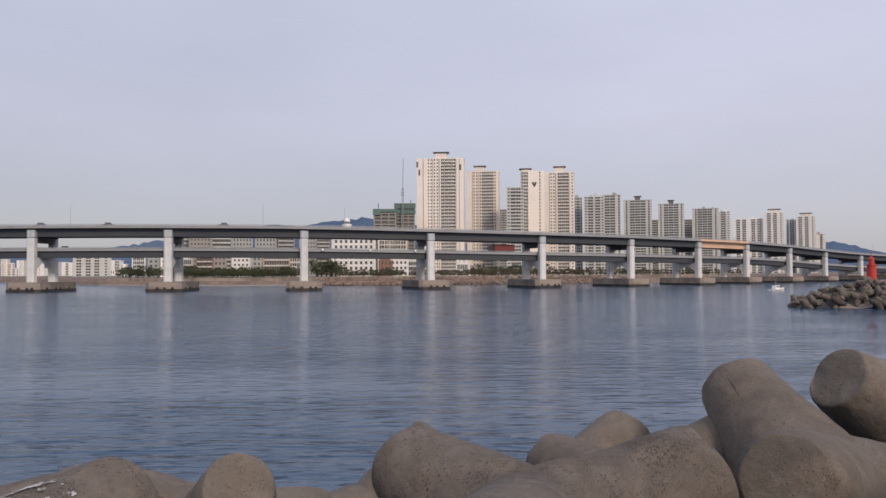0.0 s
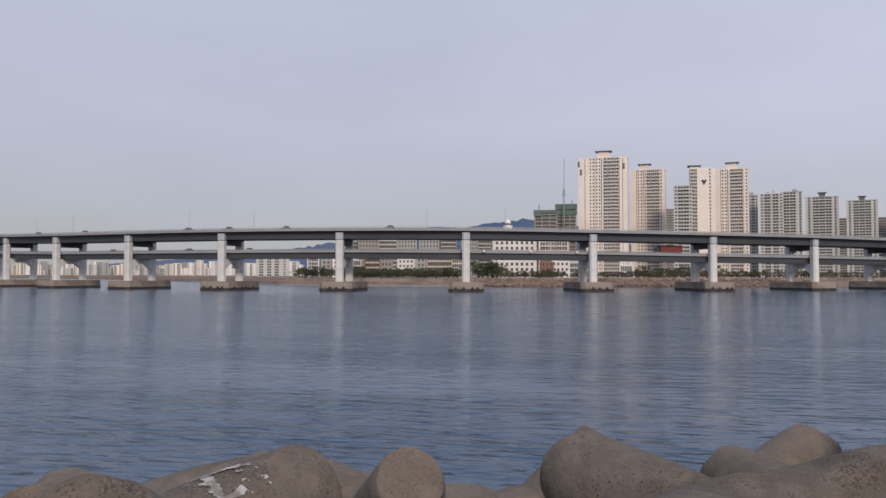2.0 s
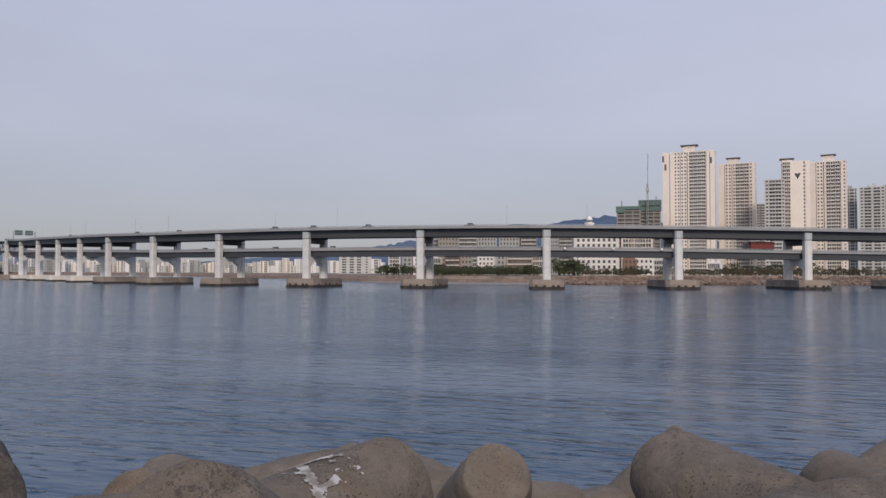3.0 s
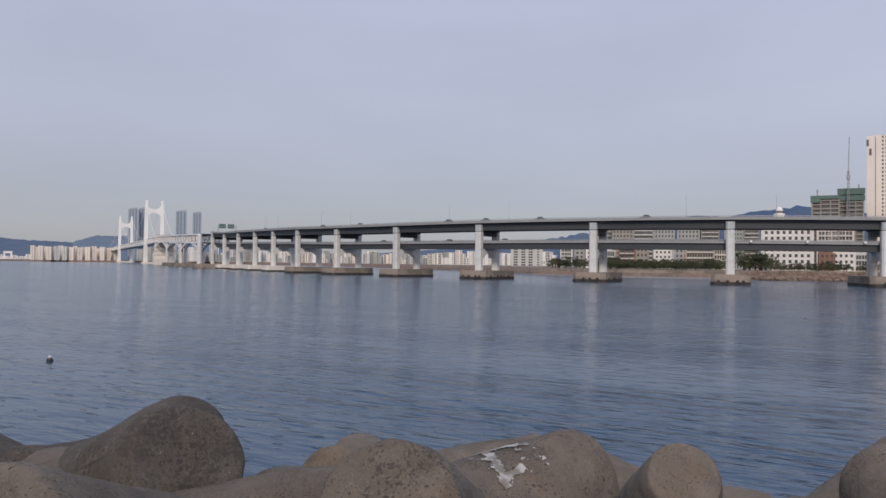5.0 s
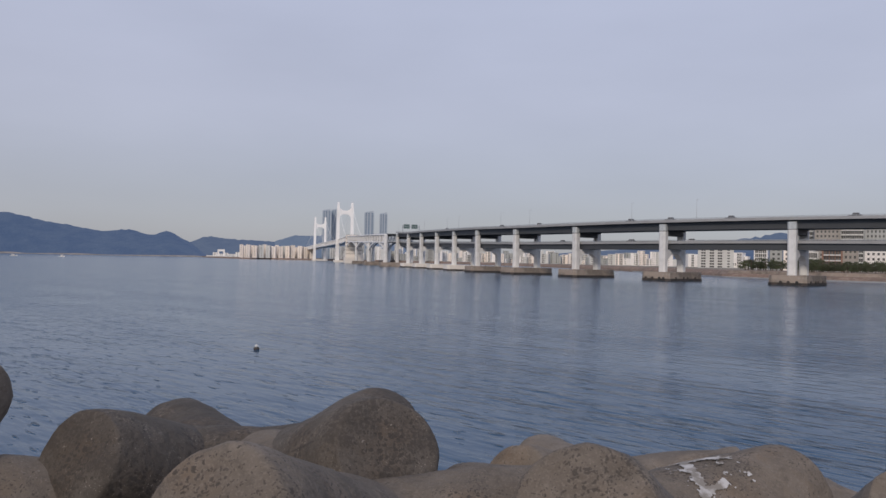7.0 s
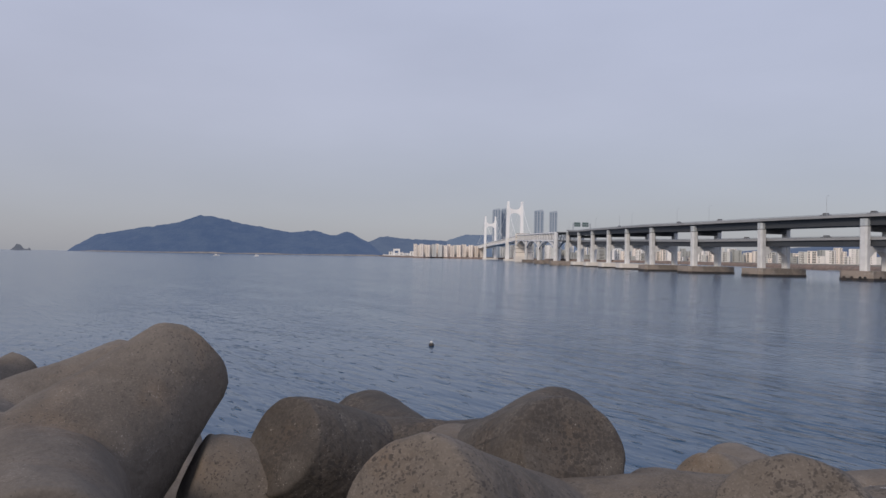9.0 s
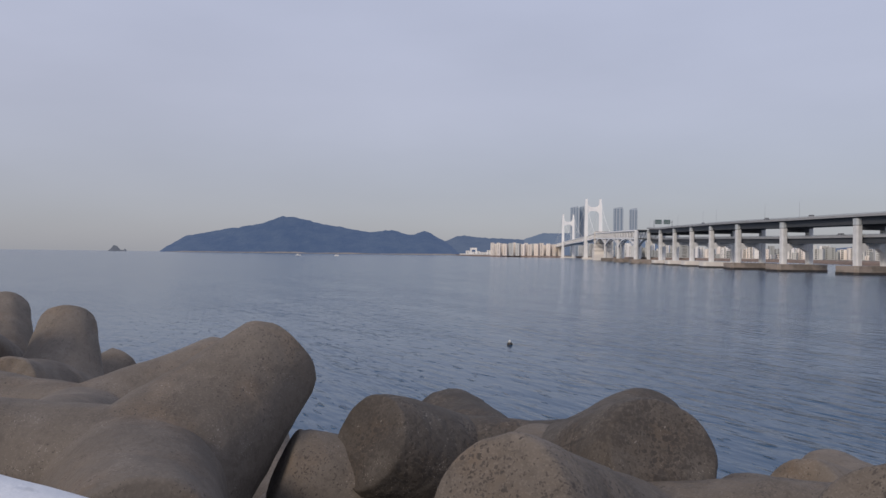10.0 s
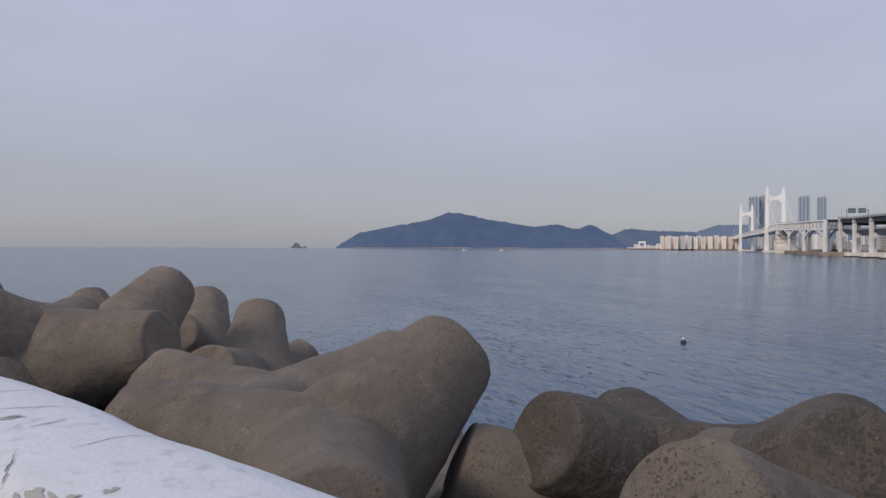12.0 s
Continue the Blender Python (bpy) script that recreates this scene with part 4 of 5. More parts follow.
b, h = facade_building("apartment_tower", -8.9, 690, 28, 99, 16, [(P_, 5), (R_, 0.5), (W_, 2.2), (W_, 2.2), (R_, 0.7), (P_, 1.2), (B_, 3), (B_, 3), (B_, 3), (R_, 0.5), (P_, 1.2), (W_, 2)], M_APT_CREAM, "cream apartment tower with a lift house on the roof", -5, group="cream towers")
crown(b, h, 1.0, 11.5, 6.5)
GREYT = "grey-white apartment tower with balcony rows and pale piers"
for az_, d_, w_, t_, bays_, mat_, cr in (
        (-10.4, 820, 9, 88, [(W_, 2), (B_, 3), (W_, 2)], M_APT_GREY, 0),
        (-11.6, 790, 21, 86, [(W_, 2), (B_, 3), (P_, 0.8), (B_, 3), (W_, 2)], M_APT_PALE, 0),
        (-12.9, 810, 19, 89, [(P_, 1), (B_, 3), (B_, 3), (P_, 1), (W_, 2)], M_APT_GREY, 0),
        (-14.8, 860, 31, 87.5, [(P_, 0.7), (W_, 2), (P_, 0.7), (B_, 3), (B_, 3), (B_, 3), (P_, 0.7), (W_, 2), (P_, 0.7)], M_APT_GREY, 8.5),
        (-17.2, 920, 30, 87.5, [(P_, 0.7), (W_, 2), (P_, 0.7), (B_, 3), (B_, 3), (B_, 3), (P_, 0.7), (W_, 2), (P_, 0.7)], M_APT_GREY, 8.0),
        (-19.6, 960, 31, 84, [(P_, 1.2), (W_, 2), (B_, 3), (B_, 3), (B_, 3), (P_, 1), (W_, 2), (P_, 1)], M_APT_GREY, 0),
        (-20.9, 1000, 13, 83, [(P_, 1), (B_, 3), (P_, 0.6), (W_, 2)], M_APT_WHITE, 0),
        (-22.0, 1050, 17, 75.5, [(P_, 1.2), (B_, 2.4), (P_, 1), (B_, 2.4), (P_, 1)], M_APT_WHITE, 0),
        (-23.0, 1055, 17, 76, [(P_, 1.2), (B_, 2.4), (P_, 1), (B_, 2.4), (P_, 1)], M_APT_WHITE, 0),
        (-24.2, 1050, 23, 83, [(P_, 1.4), (B_, 2.4), (P_, 1.4), (B_, 2.4), (P_, 1.4), (W_, 2), (P_, 1)], M_APT_WHITE, 16),
        (-25.3, 1120, 14, 77, [(W_, 2), (B_, 3), (W_, 1.6)], M_APT_GREY, 0),
        (-26.2, 1100, 24, 80, [(P_, 1.4), (B_, 2.4), (P_, 1.4), (B_, 2.4), (P_, 1.4), (W_, 2), (P_, 1)], M_APT_WHITE, 16),
        (-27.1, 1150, 12, 58, [(P_, 1), (W_, 2), (P_, 0.6)], M_TAN, 0)):
    b, h = facade_building("apartment_tower", az_, d_, w_, t_, 16, bays_, mat_, GREYT, group="grey towers", piers=M_APT_PALE if az_ > -21 else M_APT_WHITE, roof=0 if cr else int(d_))
    if cr:
        crown(b, h, 0, cr, 5.5, cr < 10)
for az_, d_, w_, t_ in ((-4.7, 900, 11, 83), (-16.2, 1000, 13, 74), (-18.45, 1000, 12, 73.5), (-10.0, 900, 8, 70)):
    facade_building("apartment_tower", az_, d_, w_, t_, 14, [(B_, 3), (W_, 2), (B_, 3)], M_SLAB, "dark grey apartment tower behind paler ones", group="grey towers")

# towers under construction with their mast crane
for az_, d_, w_, t_ in ((4.5, 600, 18.5, 58.0), (2.95, 620, 17, 64.5)):
    p = polar(az_, d_, 4)
    b = tagged(empty("building_shell", p, az_), "unfinished concrete tower wrapped in green netting at the top", "building", "towers under construction")
    h = t_ - 4
    bm = bmesh.new()
    box(bm, -w_ / 2 + 1, w_ / 2 - 1, 1, 14, 0, h - 1)
    part("core", bm, M_DARKROOF, b)
    n = int(h / 3)
    for f in range(n):
        bm = bmesh.new()
        box(bm, -w_ / 2, w_ / 2, 0, 15, f * 3.0, f * 3.0 + 0.9)
        part("floor_slab", bm, M_SLAB, b)
    for x in (-w_ / 2 + 0.6, -w_ / 6, w_ / 6, w_ / 2 - 0.6):
        bm = bmesh.new()
        box(bm, x - 0.5, x + 0.5, -0.15, 0.9, 0, h - 3)
        part("column", bm, M_SLAB, b)
    for x0, x1, z0, z1 in ((-w_ / 2 - 0.5, w_ / 2 + 0.5, h - 1.5, h + 1), (-w_ / 2 - 0.5, -w_ / 6, h - 4, h - 1.5)) if az_ > 4 else ((-w_ / 2 - 0.5, w_ / 2 + 0.5, h - 3.5, h + 1), (-w_ / 2 - 0.5, w_ / 2 + 0.5, h - 8, h - 4.2)):
        bm = bmesh.new()
        box(bm, x0, x1, -0.9, -0.5, z0, z1)
        part("safety_net", bm, M_NET, b, "green scaffold netting")
crane = tagged(empty("tower_crane", polar(3.12, 616, 4)), "slim lattice mast of a tower crane above the building site", "crane")
for dx, dy in ((-0.6, -0.6), (0.6, -0.6), (0.6, 0.6), (-0.6, 0.6)):
    bm = bmesh.new()
    strut(bm, (dx, dy, 0), (dx, dy, 74), 0.14)
    part("mast_leg", bm, M_GALV, crane)
bm = bmesh.new()
for k in range(37):
    strut(bm, (-0.6, -0.6, 2 * k), (0.6, -0.6, 2 * k + 2), 0.1, 4)
    strut(bm, (0.6, 0.6, 2 * k), (-0.6, 0.6, 2 * k + 2), 0.1, 4)
part("lattice_brace", bm, M_GALV, crane)
bm = bmesh.new()
box(bm, -1.2, 1.2, -1.2, 1.2, 68, 71)
part("cab", bm, M_GALV, crane)
bm = bmesh.new()
strut(bm, (0, 0, 71), (0.6, 0, 99), 0.32)
part("raised_jib", bm, M_GALV, crane)
for az_, h_ in ((5.0, 6), (2.5, 5)):
    bm = bmesh.new()
    p = polar(az_, 606 if az_ > 4 else 626, 56 if az_ > 4 else 62)
    strut(bm, p, p + Vector((0, 0, h_ + 2)), 0.5)
    tagged(part("hoist_mast", bm, M_GALV), "short hoist mast on top of the unfinished tower", "hoist")

# white institute with a small domed turret
b, h = facade_building("institute_building", 6.9, 560, 33, 36, 14, [(P_, 0.8)] + [(W_, 2)] * 8 + [(P_, 0.8)], M_APT_WHITE, "white institute building with rows of dark windows and a turret", storey=3.6, sill=0.42)
bm = bmesh.new()
turned(bm, ((3.2, h), (3.2, h + 7), (3.6, h + 7.2), (3.6, h + 8.2), (2.2, h + 8.3), (2.2, h + 10.2), (2.5, h + 10.3), (2.0, h + 11.6), (1.2, h + 12.6), (0.3, h + 13.1)), 16, Matrix.Translation((-5, 6, 0)))
part("turret", bm, M_APT_WHITE, b, "white round turret with a small dome")
bm = bmesh.new()
turned(bm, ((2.26, h + 8.6), (2.26, h + 10.0)), 16, Matrix.Translation((-5, 6, 0)))
part("turret_band", bm, M_DARKROOF, b, "dark window band of the turret")

MIDS_A = [(3.9, 600, 24, 33, 5, M_APT_WARM), (5.0, 640, 16, 30, 4, M_TAN), (10.4, 640, 14, 37, 6, M_APT_GREY), (9.2, 660, 12, 37, 5, M_SLAB), (12.0, 650, 14, 41, 5, M_SLAB), (13.5, 650, 18, 40, 6, M_APT_GREY)]
MIDS_B = [(15.2, 650, 17, 40, 6, M_APT_GREY), (16.7, 630, 16, 38.5, 5, M_APT_GREY), (18.2, 620, 17, 38.5, 6, M_SLAB), (19.5, 640, 12, 38, 5, M_APT_GREY), (17.9, 540, 12, 22, 3, M_BRICK), (16.8, 545, 9, 19, 3, M_SLAB)]
MIDS_C = [(15.3, 560, 13, 21, 4, M_APT_WHITE), (14.0, 575, 10, 19, 3, M_APT_GREY), (12.7, 540, 19, 20, 5, M_TAN), (11.2, 545, 14, 18, 4, M_APT_WARM), (19.2, 560, 9, 17, 3, M_APT_PALE), (20.6, 600, 7, 24, 2, M_APT_CREAM)]
MIDS_D = [(3.4, 520, 13, 19, 4, M_APT_WHITE), (4.4, 515, 9, 15, 3, M_BRICK), (2.5, 540, 11, 15, 3, M_APT_PALE), (21.4, 640, 9, 25, 2, M_APT_GREY), (22.4, 780, 12, 27, 3, M_APT_WHITE), (-1.5, 540, 9, 13, 3, M_APT_WHITE)]
for az_, d_, w_, t_, n, mat_ in MIDS_A + MIDS_B + MIDS_C + MIDS_D:
    kind = B_ if (n + int(d_)) % 2 else W_
    facade_building("town_building", az_, d_, w_, t_, 12, [(P_, 0.5)] + [(kind, 2)] * n + [(P_, 0.5)], mat_, "mid-rise town building with rows of windows behind the shore", storey=3.3, group="town buildings", yaw=rng.uniform(-8, 8), roof=int(d_ + 10 * az_))

# the far town under the bridge, paler towers in rows
rng = random.Random(5)
for k in range(110):
    az_ = 23.2 + 31 * (k + 0.5 * rng.random()) / 110
    d_ = 880 + (az_ - 23) * 36 + rng.uniform(-60, 160)
    if 27.2 < az_ < 28.6 and k % 2:
        continue
    top_ = 7 + d_ * math.tan(radians(rng.uniform(0.55, 1.05) if k % 3 else rng.uniform(0.15, 0.5)))
    n = rng.choice((3, 4, 5))
    mat_ = rng.choice((M_APT_WHITE, M_APT_WHITE, M_APT_PALE, M_APT_PALE, M_APT_CREAM, M_APT_GREY))
    facade_building("apartment_block", az_, d_, d_ * rng.uniform(0.006, 0.013), top_, 14, [(P_, 0.6)] + [(rng.choice((B_, P_, W_)), 2) for _ in range(n)] + [(P_, 0.6)], mat_, "pale apartment block in the far town", yaw=rng.uniform(-15, 15), group="far town blocks", base=5)
b, h = facade_building("apartment_block", 25.4, 890, 38, 25.6, 14, [(P_, 1.2), (B_, 2), (P_, 1.4), (B_, 2), (P_, 1.2), (B_, 2), (P_, 1.4), (W_, 2), (P_, 1)], M_APT_PALE, "broad pale apartment block across the water", group="far town blocks")

# waterfront apartments beyond the suspension bridge
for k in range(23):
    az_ = 55.7 + 5.2 * k / 22 + rng.uniform(-0.05, 0.05)
    facade_building("waterfront_apartment", az_, 2230 - 4 * k + 40 * (k % 2), rng.uniform(9.0, 12.5), 37 + 6 * rng.random() - 0.2 * abs(k - 11), 18, [(P_, 1.6), (W_, 1.0), (P_, 1.6)], rng.choice((M_APT_WARM, M_APT_WARM, M_APT_CREAM, M_APT_PALE)), "cream waterfront apartment slab by the far shore", group="waterfront apartments", yaw=rng.uniform(-20, 20))
for k in range(8):
    az_ = 60.9 + 1.9 * k / 7
    facade_building("shore_building", az_, 3300, 13 + 5 * rng.random(), 16 + 14 * rng.random() * (k % 3 == 1), 18, [(P_, 1), (W_, 2), (P_, 1)], M_APT_WHITE, "low white building at the foot of the hills", group="shore buildings")

# glass high-rises behind the suspension bridge
for az_, d_, w_, t_ in ((54.65, 2300, 26, 152), (54.0, 2330, 24, 156), (51.4, 2050, 27, 134), (50.3, 2050, 22, 131)):
    b, h = facade_building("glass_tower", az_, d_, w_, t_, 26, [(P_, 0.4), (W_, 2), (W_, 2), (P_, 0.35), (W_, 2), (P_, 0.4)], M_GLASSTOWER, "blue-grey glass high-rise with a slanted top", storey=4.2, group="glass high-rises", sill=0.3, glaze=M_TOWERGLASS)
    bm = bmesh.new()
    vs = box(bm, -w_ * 0.42, w_ * 0.42, 2, 24, h + 0.9, h + 6)
    vs[4].co.z = vs[7].co.z = h + 2.5
    part("slanted_top", bm, M_GLASSTOWER, b)

# ---- suspension bridge ----
susp = tagged(empty("suspension_bridge", (0, 0, 0)), "white suspension bridge with two portal towers and truss decks", "bridge")
T_A, T_B = polar(53.25, 1401, 0), polar(55.12, 1950, 0)
LINE = [polar(49.2, 728, 32.2), polar(50.63, 881, 36.0), polar(51.7, 1042, 39.4), polar(52.55, 1194, 43.2), Vector((T_A.x, T_A.y, 43.6)), Vector((T_B.x, T_B.y, 42.5)), polar(55.9, 2350, 40.0), polar(57.1, 2760, 20.0)]


def cross_of(a, b):
    t = (b - a).normalized()
    return Vector((-t.y, t.x, 0)).normalized()


for i, (a, b_) in enumerate(zip(LINE, LINE[1:])):
    side = cross_of(a, b_)
    n = 4 if i < 3 else 8
    truss = i < 3
    for u0, u1, z0, z1, name in ((-12, 12, -0.8, 0, "upper_deck"), (-11, 11, -9.2, -8.4, "lower_deck")) if i < 6 else ((-12, 12, -1.5, 0, "upper_deck"),):
        bm = bmesh.new()
        sweep(bm, [(a, side), (b_, side)], [(u0, z1), (u1, z1), (u1, z0), (u0, z0)])
        part(name, bm, M_GIRDER if truss else M_STEELWHITE, susp)
    for u in (-11.6, 11.6) if i < 6 else ():
        for z in (-0.9, -8.9):
            bm = bmesh.new()
            strut(bm, a + side * u + Vector((0, 0, z)), b_ + side * u + Vector((0, 0, z)), 0.9)
            part("truss_chord", bm, M_STEELWHITE, susp)
        bays = 12 if truss else (14 if i == 3 else 34)
        for k in range(bays):
            p0, p1 = a.lerp(b_, k / bays) + side * u, a.lerp(b_, (k + 1) / bays) + side * u
            bm = bmesh.new()
            strut(bm, p0 + Vector((0, 0, -8.9)), p0 + Vector((0, 0, -0.9)), 0.45, 5)
            part("truss_post", bm, M_STEELWHITE, susp)
            bm = bmesh.new()
            strut(bm, p0 + Vector((0, 0, -8.9 if k % 2 else -0.9)), p1 + Vector((0, 0, -0.9 if k % 2 else -8.9)), 0.35, 5)
            part("truss_diagonal", bm, M_STEELWHITE, susp)
    if truss:
        for u in (-11.6, 11.6):
            bm = bmesh.new()
            prev = None
            for k in range(17):
                f = k / 16
                p = a.lerp(b_, f) + side * u
                drop = 9.6 + 9.5 * (abs(2 * f - 1) ** 2.2)
                row = [bm.verts.new(p + side * s + Vector((0, 0, z))) for s in (-0.6, 0.6) for z in (-drop, -drop + 2.2)]
                if prev:
                    for q in ((0, 1), (1, 3), (3, 2), (2, 0)):
                        bm.faces.new((prev[q[0]], prev[q[1]], row[q[1]], row[q[0]]))
                prev = row
            part("arch_rib", bm, M_STEELWHITE, susp, "shallow white arch under the truss")
for i, p in enumerate(LINE[:3] + LINE[6:7]):
    side = cross_of(LINE[i], LINE[i + 1]) if i < 3 else cross_of(LINE[5], LINE[6])
    for u in (-11.6, 11.6):
        q = p + side * u
        bm = bmesh.new()
        turned(bm, ((2.3, -1), (2.1, p.z - (10 if i else 1))), 12, Matrix.Translation((q.x, q.y, 0)))
        part("pier_column", bm, M_PIER, susp)
    bm = bmesh.new()
    box(bm, -17, 17, -8, 8, -1, 4, pose(p.x, p.y, 0, 0, 0, math.degrees(math.atan2(side.y, side.x))))
    part("pile_cap", bm, M_PILECAP, susp)
for c, top_, portal in ((T_A, 112, 98), (T_B, 113, 95)):
    side = cross_of(LINE[3], LINE[4])
    ang = math.degrees(math.atan2(side.y, side.x))
    for u in (-1, 1):
        bm = bmesh.new()
        lo_, hi_ = c + side * u * 13.6, c + side * u * 12.8
        rows_ = []
        for z, k in ((-1, 1.5), (45, 1.25), (portal, 1.1), (top_, 0.8)):
            q = lo_.lerp(hi_, max(0, z) / top_)
            rows_.append([bm.verts.new(q + Matrix.Rotation(radians(ang), 3, "Z") @ Vector((sx * 2.5 * k, sy * 3.0 * k, 0)) + Vector((0, 0, z))) for sx, sy in ((-1, -1), (1, -1), (1, 1), (-1, 1))])
        for r0, r1 in zip(rows_, rows_[1:]):
            for j in range(4):
                bm.faces.new((r0[j], r0[(j + 1) % 4], r1[(j + 1) % 4], r1[j]))
        bm.faces.new(rows_[-1])
        part("tower_leg", bm, M_STEELWHITE, susp)
    bm = bmesh.new()
    prev = None
    for k in range(13):
        f = k / 12
        x = -12.2 + 24.4 * f
        e = abs(2 * f - 1)
        row = [bm.verts.new(c + side * x + Matrix.Rotation(radians(ang), 3, "Z") @ Vector((0, sy, 0)) + Vector((0, 0, z))) for sy in (-1.8, 1.8) for z in (portal - 8 - 9 * e ** 3, portal - 1 + 9 * e ** 3)]
        if prev:
            for q in ((0, 1), (1, 3), (3, 2), (2, 0)):
                bm.faces.new((prev[q[0]], prev[q[1]], row[q[1]], row[q[0]]))
        prev = row
    part("portal_beam", bm, M_STEELWHITE, susp, "curved white portal beam")
    bm = bmesh.new()
    box(bm, -20, 20, -14, 14, -1, 3.6, pose(c.x, c.y, 0, 0, 0, ang))
    part("tower_base", bm, M_CREAM, susp)
side = cross_of(LINE[3], LINE[4])
ANCH = [LINE[3], LINE[6]]
for u in (-12.6, 12.6):
    for a, b_, sag in ((ANCH[0] + Vector((0, 0, 0.5)), T_A + Vector((0, 0, 112)), 8), (T_A + Vector((0, 0, 112)), T_B + Vector((0, 0, 113)), 62), (T_B + Vector((0, 0, 113)), ANCH[1], 14)):
        bm = bmesh.new()
        pts = [a.lerp(b_, k / 20) + side * u - Vector((0, 0, 4 * sag * (k / 20) * (1 - k / 20))) for k in range(21)]
        tube(bm, pts, 0.24, 6)
        part("main_cable", bm, M_STEELWHITE, susp)
        for k in range(2, 19, 2):
            deck = LINE[3].z if a.z < 100 else 43
            if pts[k].z > deck + 3:
                bm = bmesh.new()
                strut(bm, pts[k], (pts[k].x, pts[k].y, deck), 0.07, 4)
                part("hanger", bm, M_STEELWHITE, susp)
ang = math.degrees(math.atan2(side.y, side.x))
anch = new("anchorage")
anch.parent = susp
anch.matrix_local = pose(LINE[3].x, LINE[3].y, 0, 0, 0, ang)
bm = bmesh.new()
prism(bm, [(-15, -14), (15, -14), (15, 18), (-15, 18)], -1, 9)
part("anchor_foot", bm, M_CREAM, anch)
for k in range(6):
    bm = bmesh.new()
    box(bm, -13.4, 13.4, -9 + 0.6 * k, 9 - 0.4 * k, 9 + 6 * k, 9 + 6 * k + 5.2)
    part("anchor_tier", bm, M_CREAM, anch)
    bm = bmesh.new()
    box(bm, -12.2, 12.2, -7.6 + 0.6 * k, 8 - 0.4 * k, 9 + 6 * k + 5.2, 9 + 6 * k + 6)
    part("anchor_joint", bm, M_PILECAP, anch)

# ---- signs, lamps and traffic on the bridge ----
gantry = tagged(empty("sign_gantry", (0, 0, 0)), "overhead sign gantry with two green boards on the upper deck", "road sign")
mid, side = station(len(PIERS) - 2, 0.4)
base = mid + Vector((0, 0, 1.2))
for u in (-8, 8):
    bm = bmesh.new()
    strut(bm, base + side * u, base + side * u + Vector((0, 0, 7.5)), 0.35)
    part("post", bm, M_GALV, gantry)
bm = bmesh.new()
strut(bm, base + side * -8 + Vector((0, 0, 6)), base + side * 8 + Vector((0, 0, 6)), 0.3)
part("beam", bm, M_GALV, gantry)
t_ang = math.degrees(math.atan2(side.y, side.x))
for u in (-4.2, 3.4):
    bm = bmesh.new()
    box(bm, u - 2.9, u + 2.9, -0.2, 0.2, 4.2, 8.2, Matrix.Translation(base) @ pose(0, 0, 0, 0, 0, t_ang))
    part("sign_board", bm, M_SIGN, gantry, "green sign board")


def lamp_post(i, f, u):
    mid, side = station(i, f)
    b = tagged(empty("street_lamp", mid + side * u + Vector((0, 0, 1.83)), math.degrees(math.atan2(side.y, side.x))), "slim grey street lamp on the bridge parapet", "street lamp", "bridge lamps")
    bm = bmesh.new()
    turned(bm, ((0.08, 0), (0.045, 8.2)), 6)
    part("pole", bm, M_GALV, b)
    s = -1 if u > 0 else 1
    bm = bmesh.new()
    strut(bm, (0, 0, 8.1), (1.1 * s, 0, 8.4), 0.035, 5)
    part("arm", bm, M_GALV, b)
    bm = bmesh.new()
    box(bm, min(0.9 * s, 1.4 * s), max(0.9 * s, 1.4 * s), -0.1, 0.1, 8.34, 8.44)
    part("lamp_head", bm, M_GALV, b)


for i in range(SPANS):
    lamp_post(i, 0.3 if i % 2 else 0.7, -8.55)


def marker_light(i, f):
    """A white navigation light on a bracket, hung on the sea side of the lower deck."""
    mid, side = station(i, f)
    b = tagged(empty("marker_light", mid - side * 5.4 + Vector((0, 0, -8.0)), math.degrees(math.atan2(side.y, side.x))), "round white navigation light on the lower deck edge", "signal light", "navigation lights")
    bm = bmesh.new()
    turned(bm, ((0.15, -0.55), (0.42, -0.45), (0.52, 0.0), (0.42, 0.4), (0.1, 0.52)), 14, Matrix.Translation((-0.52, 0, 0.4)))
    part("lantern", bm, M_STEELWHITE, b, smooth=True)
    bm = bmesh.new()
    box(bm, -0.4, 0.05, -0.1, 0.1, 0.3, 0.5)
    part("bracket", bm, M_GALV, b)


for f_ in (0.12, 0.49, 0.86):
    marker_light(10, f_)


def car_parts(length, width, height, paint, name, label, cat):
    b = tagged(empty(name, (0, 0, 0)), label, cat, "traffic on the bridge")
    bm = bmesh.new()
    vs = box(bm, -length / 2, length / 2, -width / 2, width / 2, 0.35, height * 0.58)
    bmesh.ops.bevel(bm, geom=bm.edges[:], offset=0.12, segments=2, affect="EDGES")
    part("body", bm, paint, b)
    bm = bmesh.new()
    vs = box(bm, -length * 0.34, length * 0.22, -width * 0.45, width * 0.45, height * 0.57, height)
    for v in vs[4:]:
        v.co.x *= 0.72
        v.co.y *= 0.86
    part("cabin", bm, M_GLAZE, b, "dark glazed cabin")
    for x in (-length * 0.3, length * 0.3):
        for y in (-width / 2 + 0.1, width / 2 - 0.1):
            bm = bmesh.new()
            turned(bm, ((0.33, -0.1), (0.33, 0.1)), 12, pose(x, y, 0.33, 90, 0, 0))
            part("wheel", bm, M_TYRE, b)
    return b


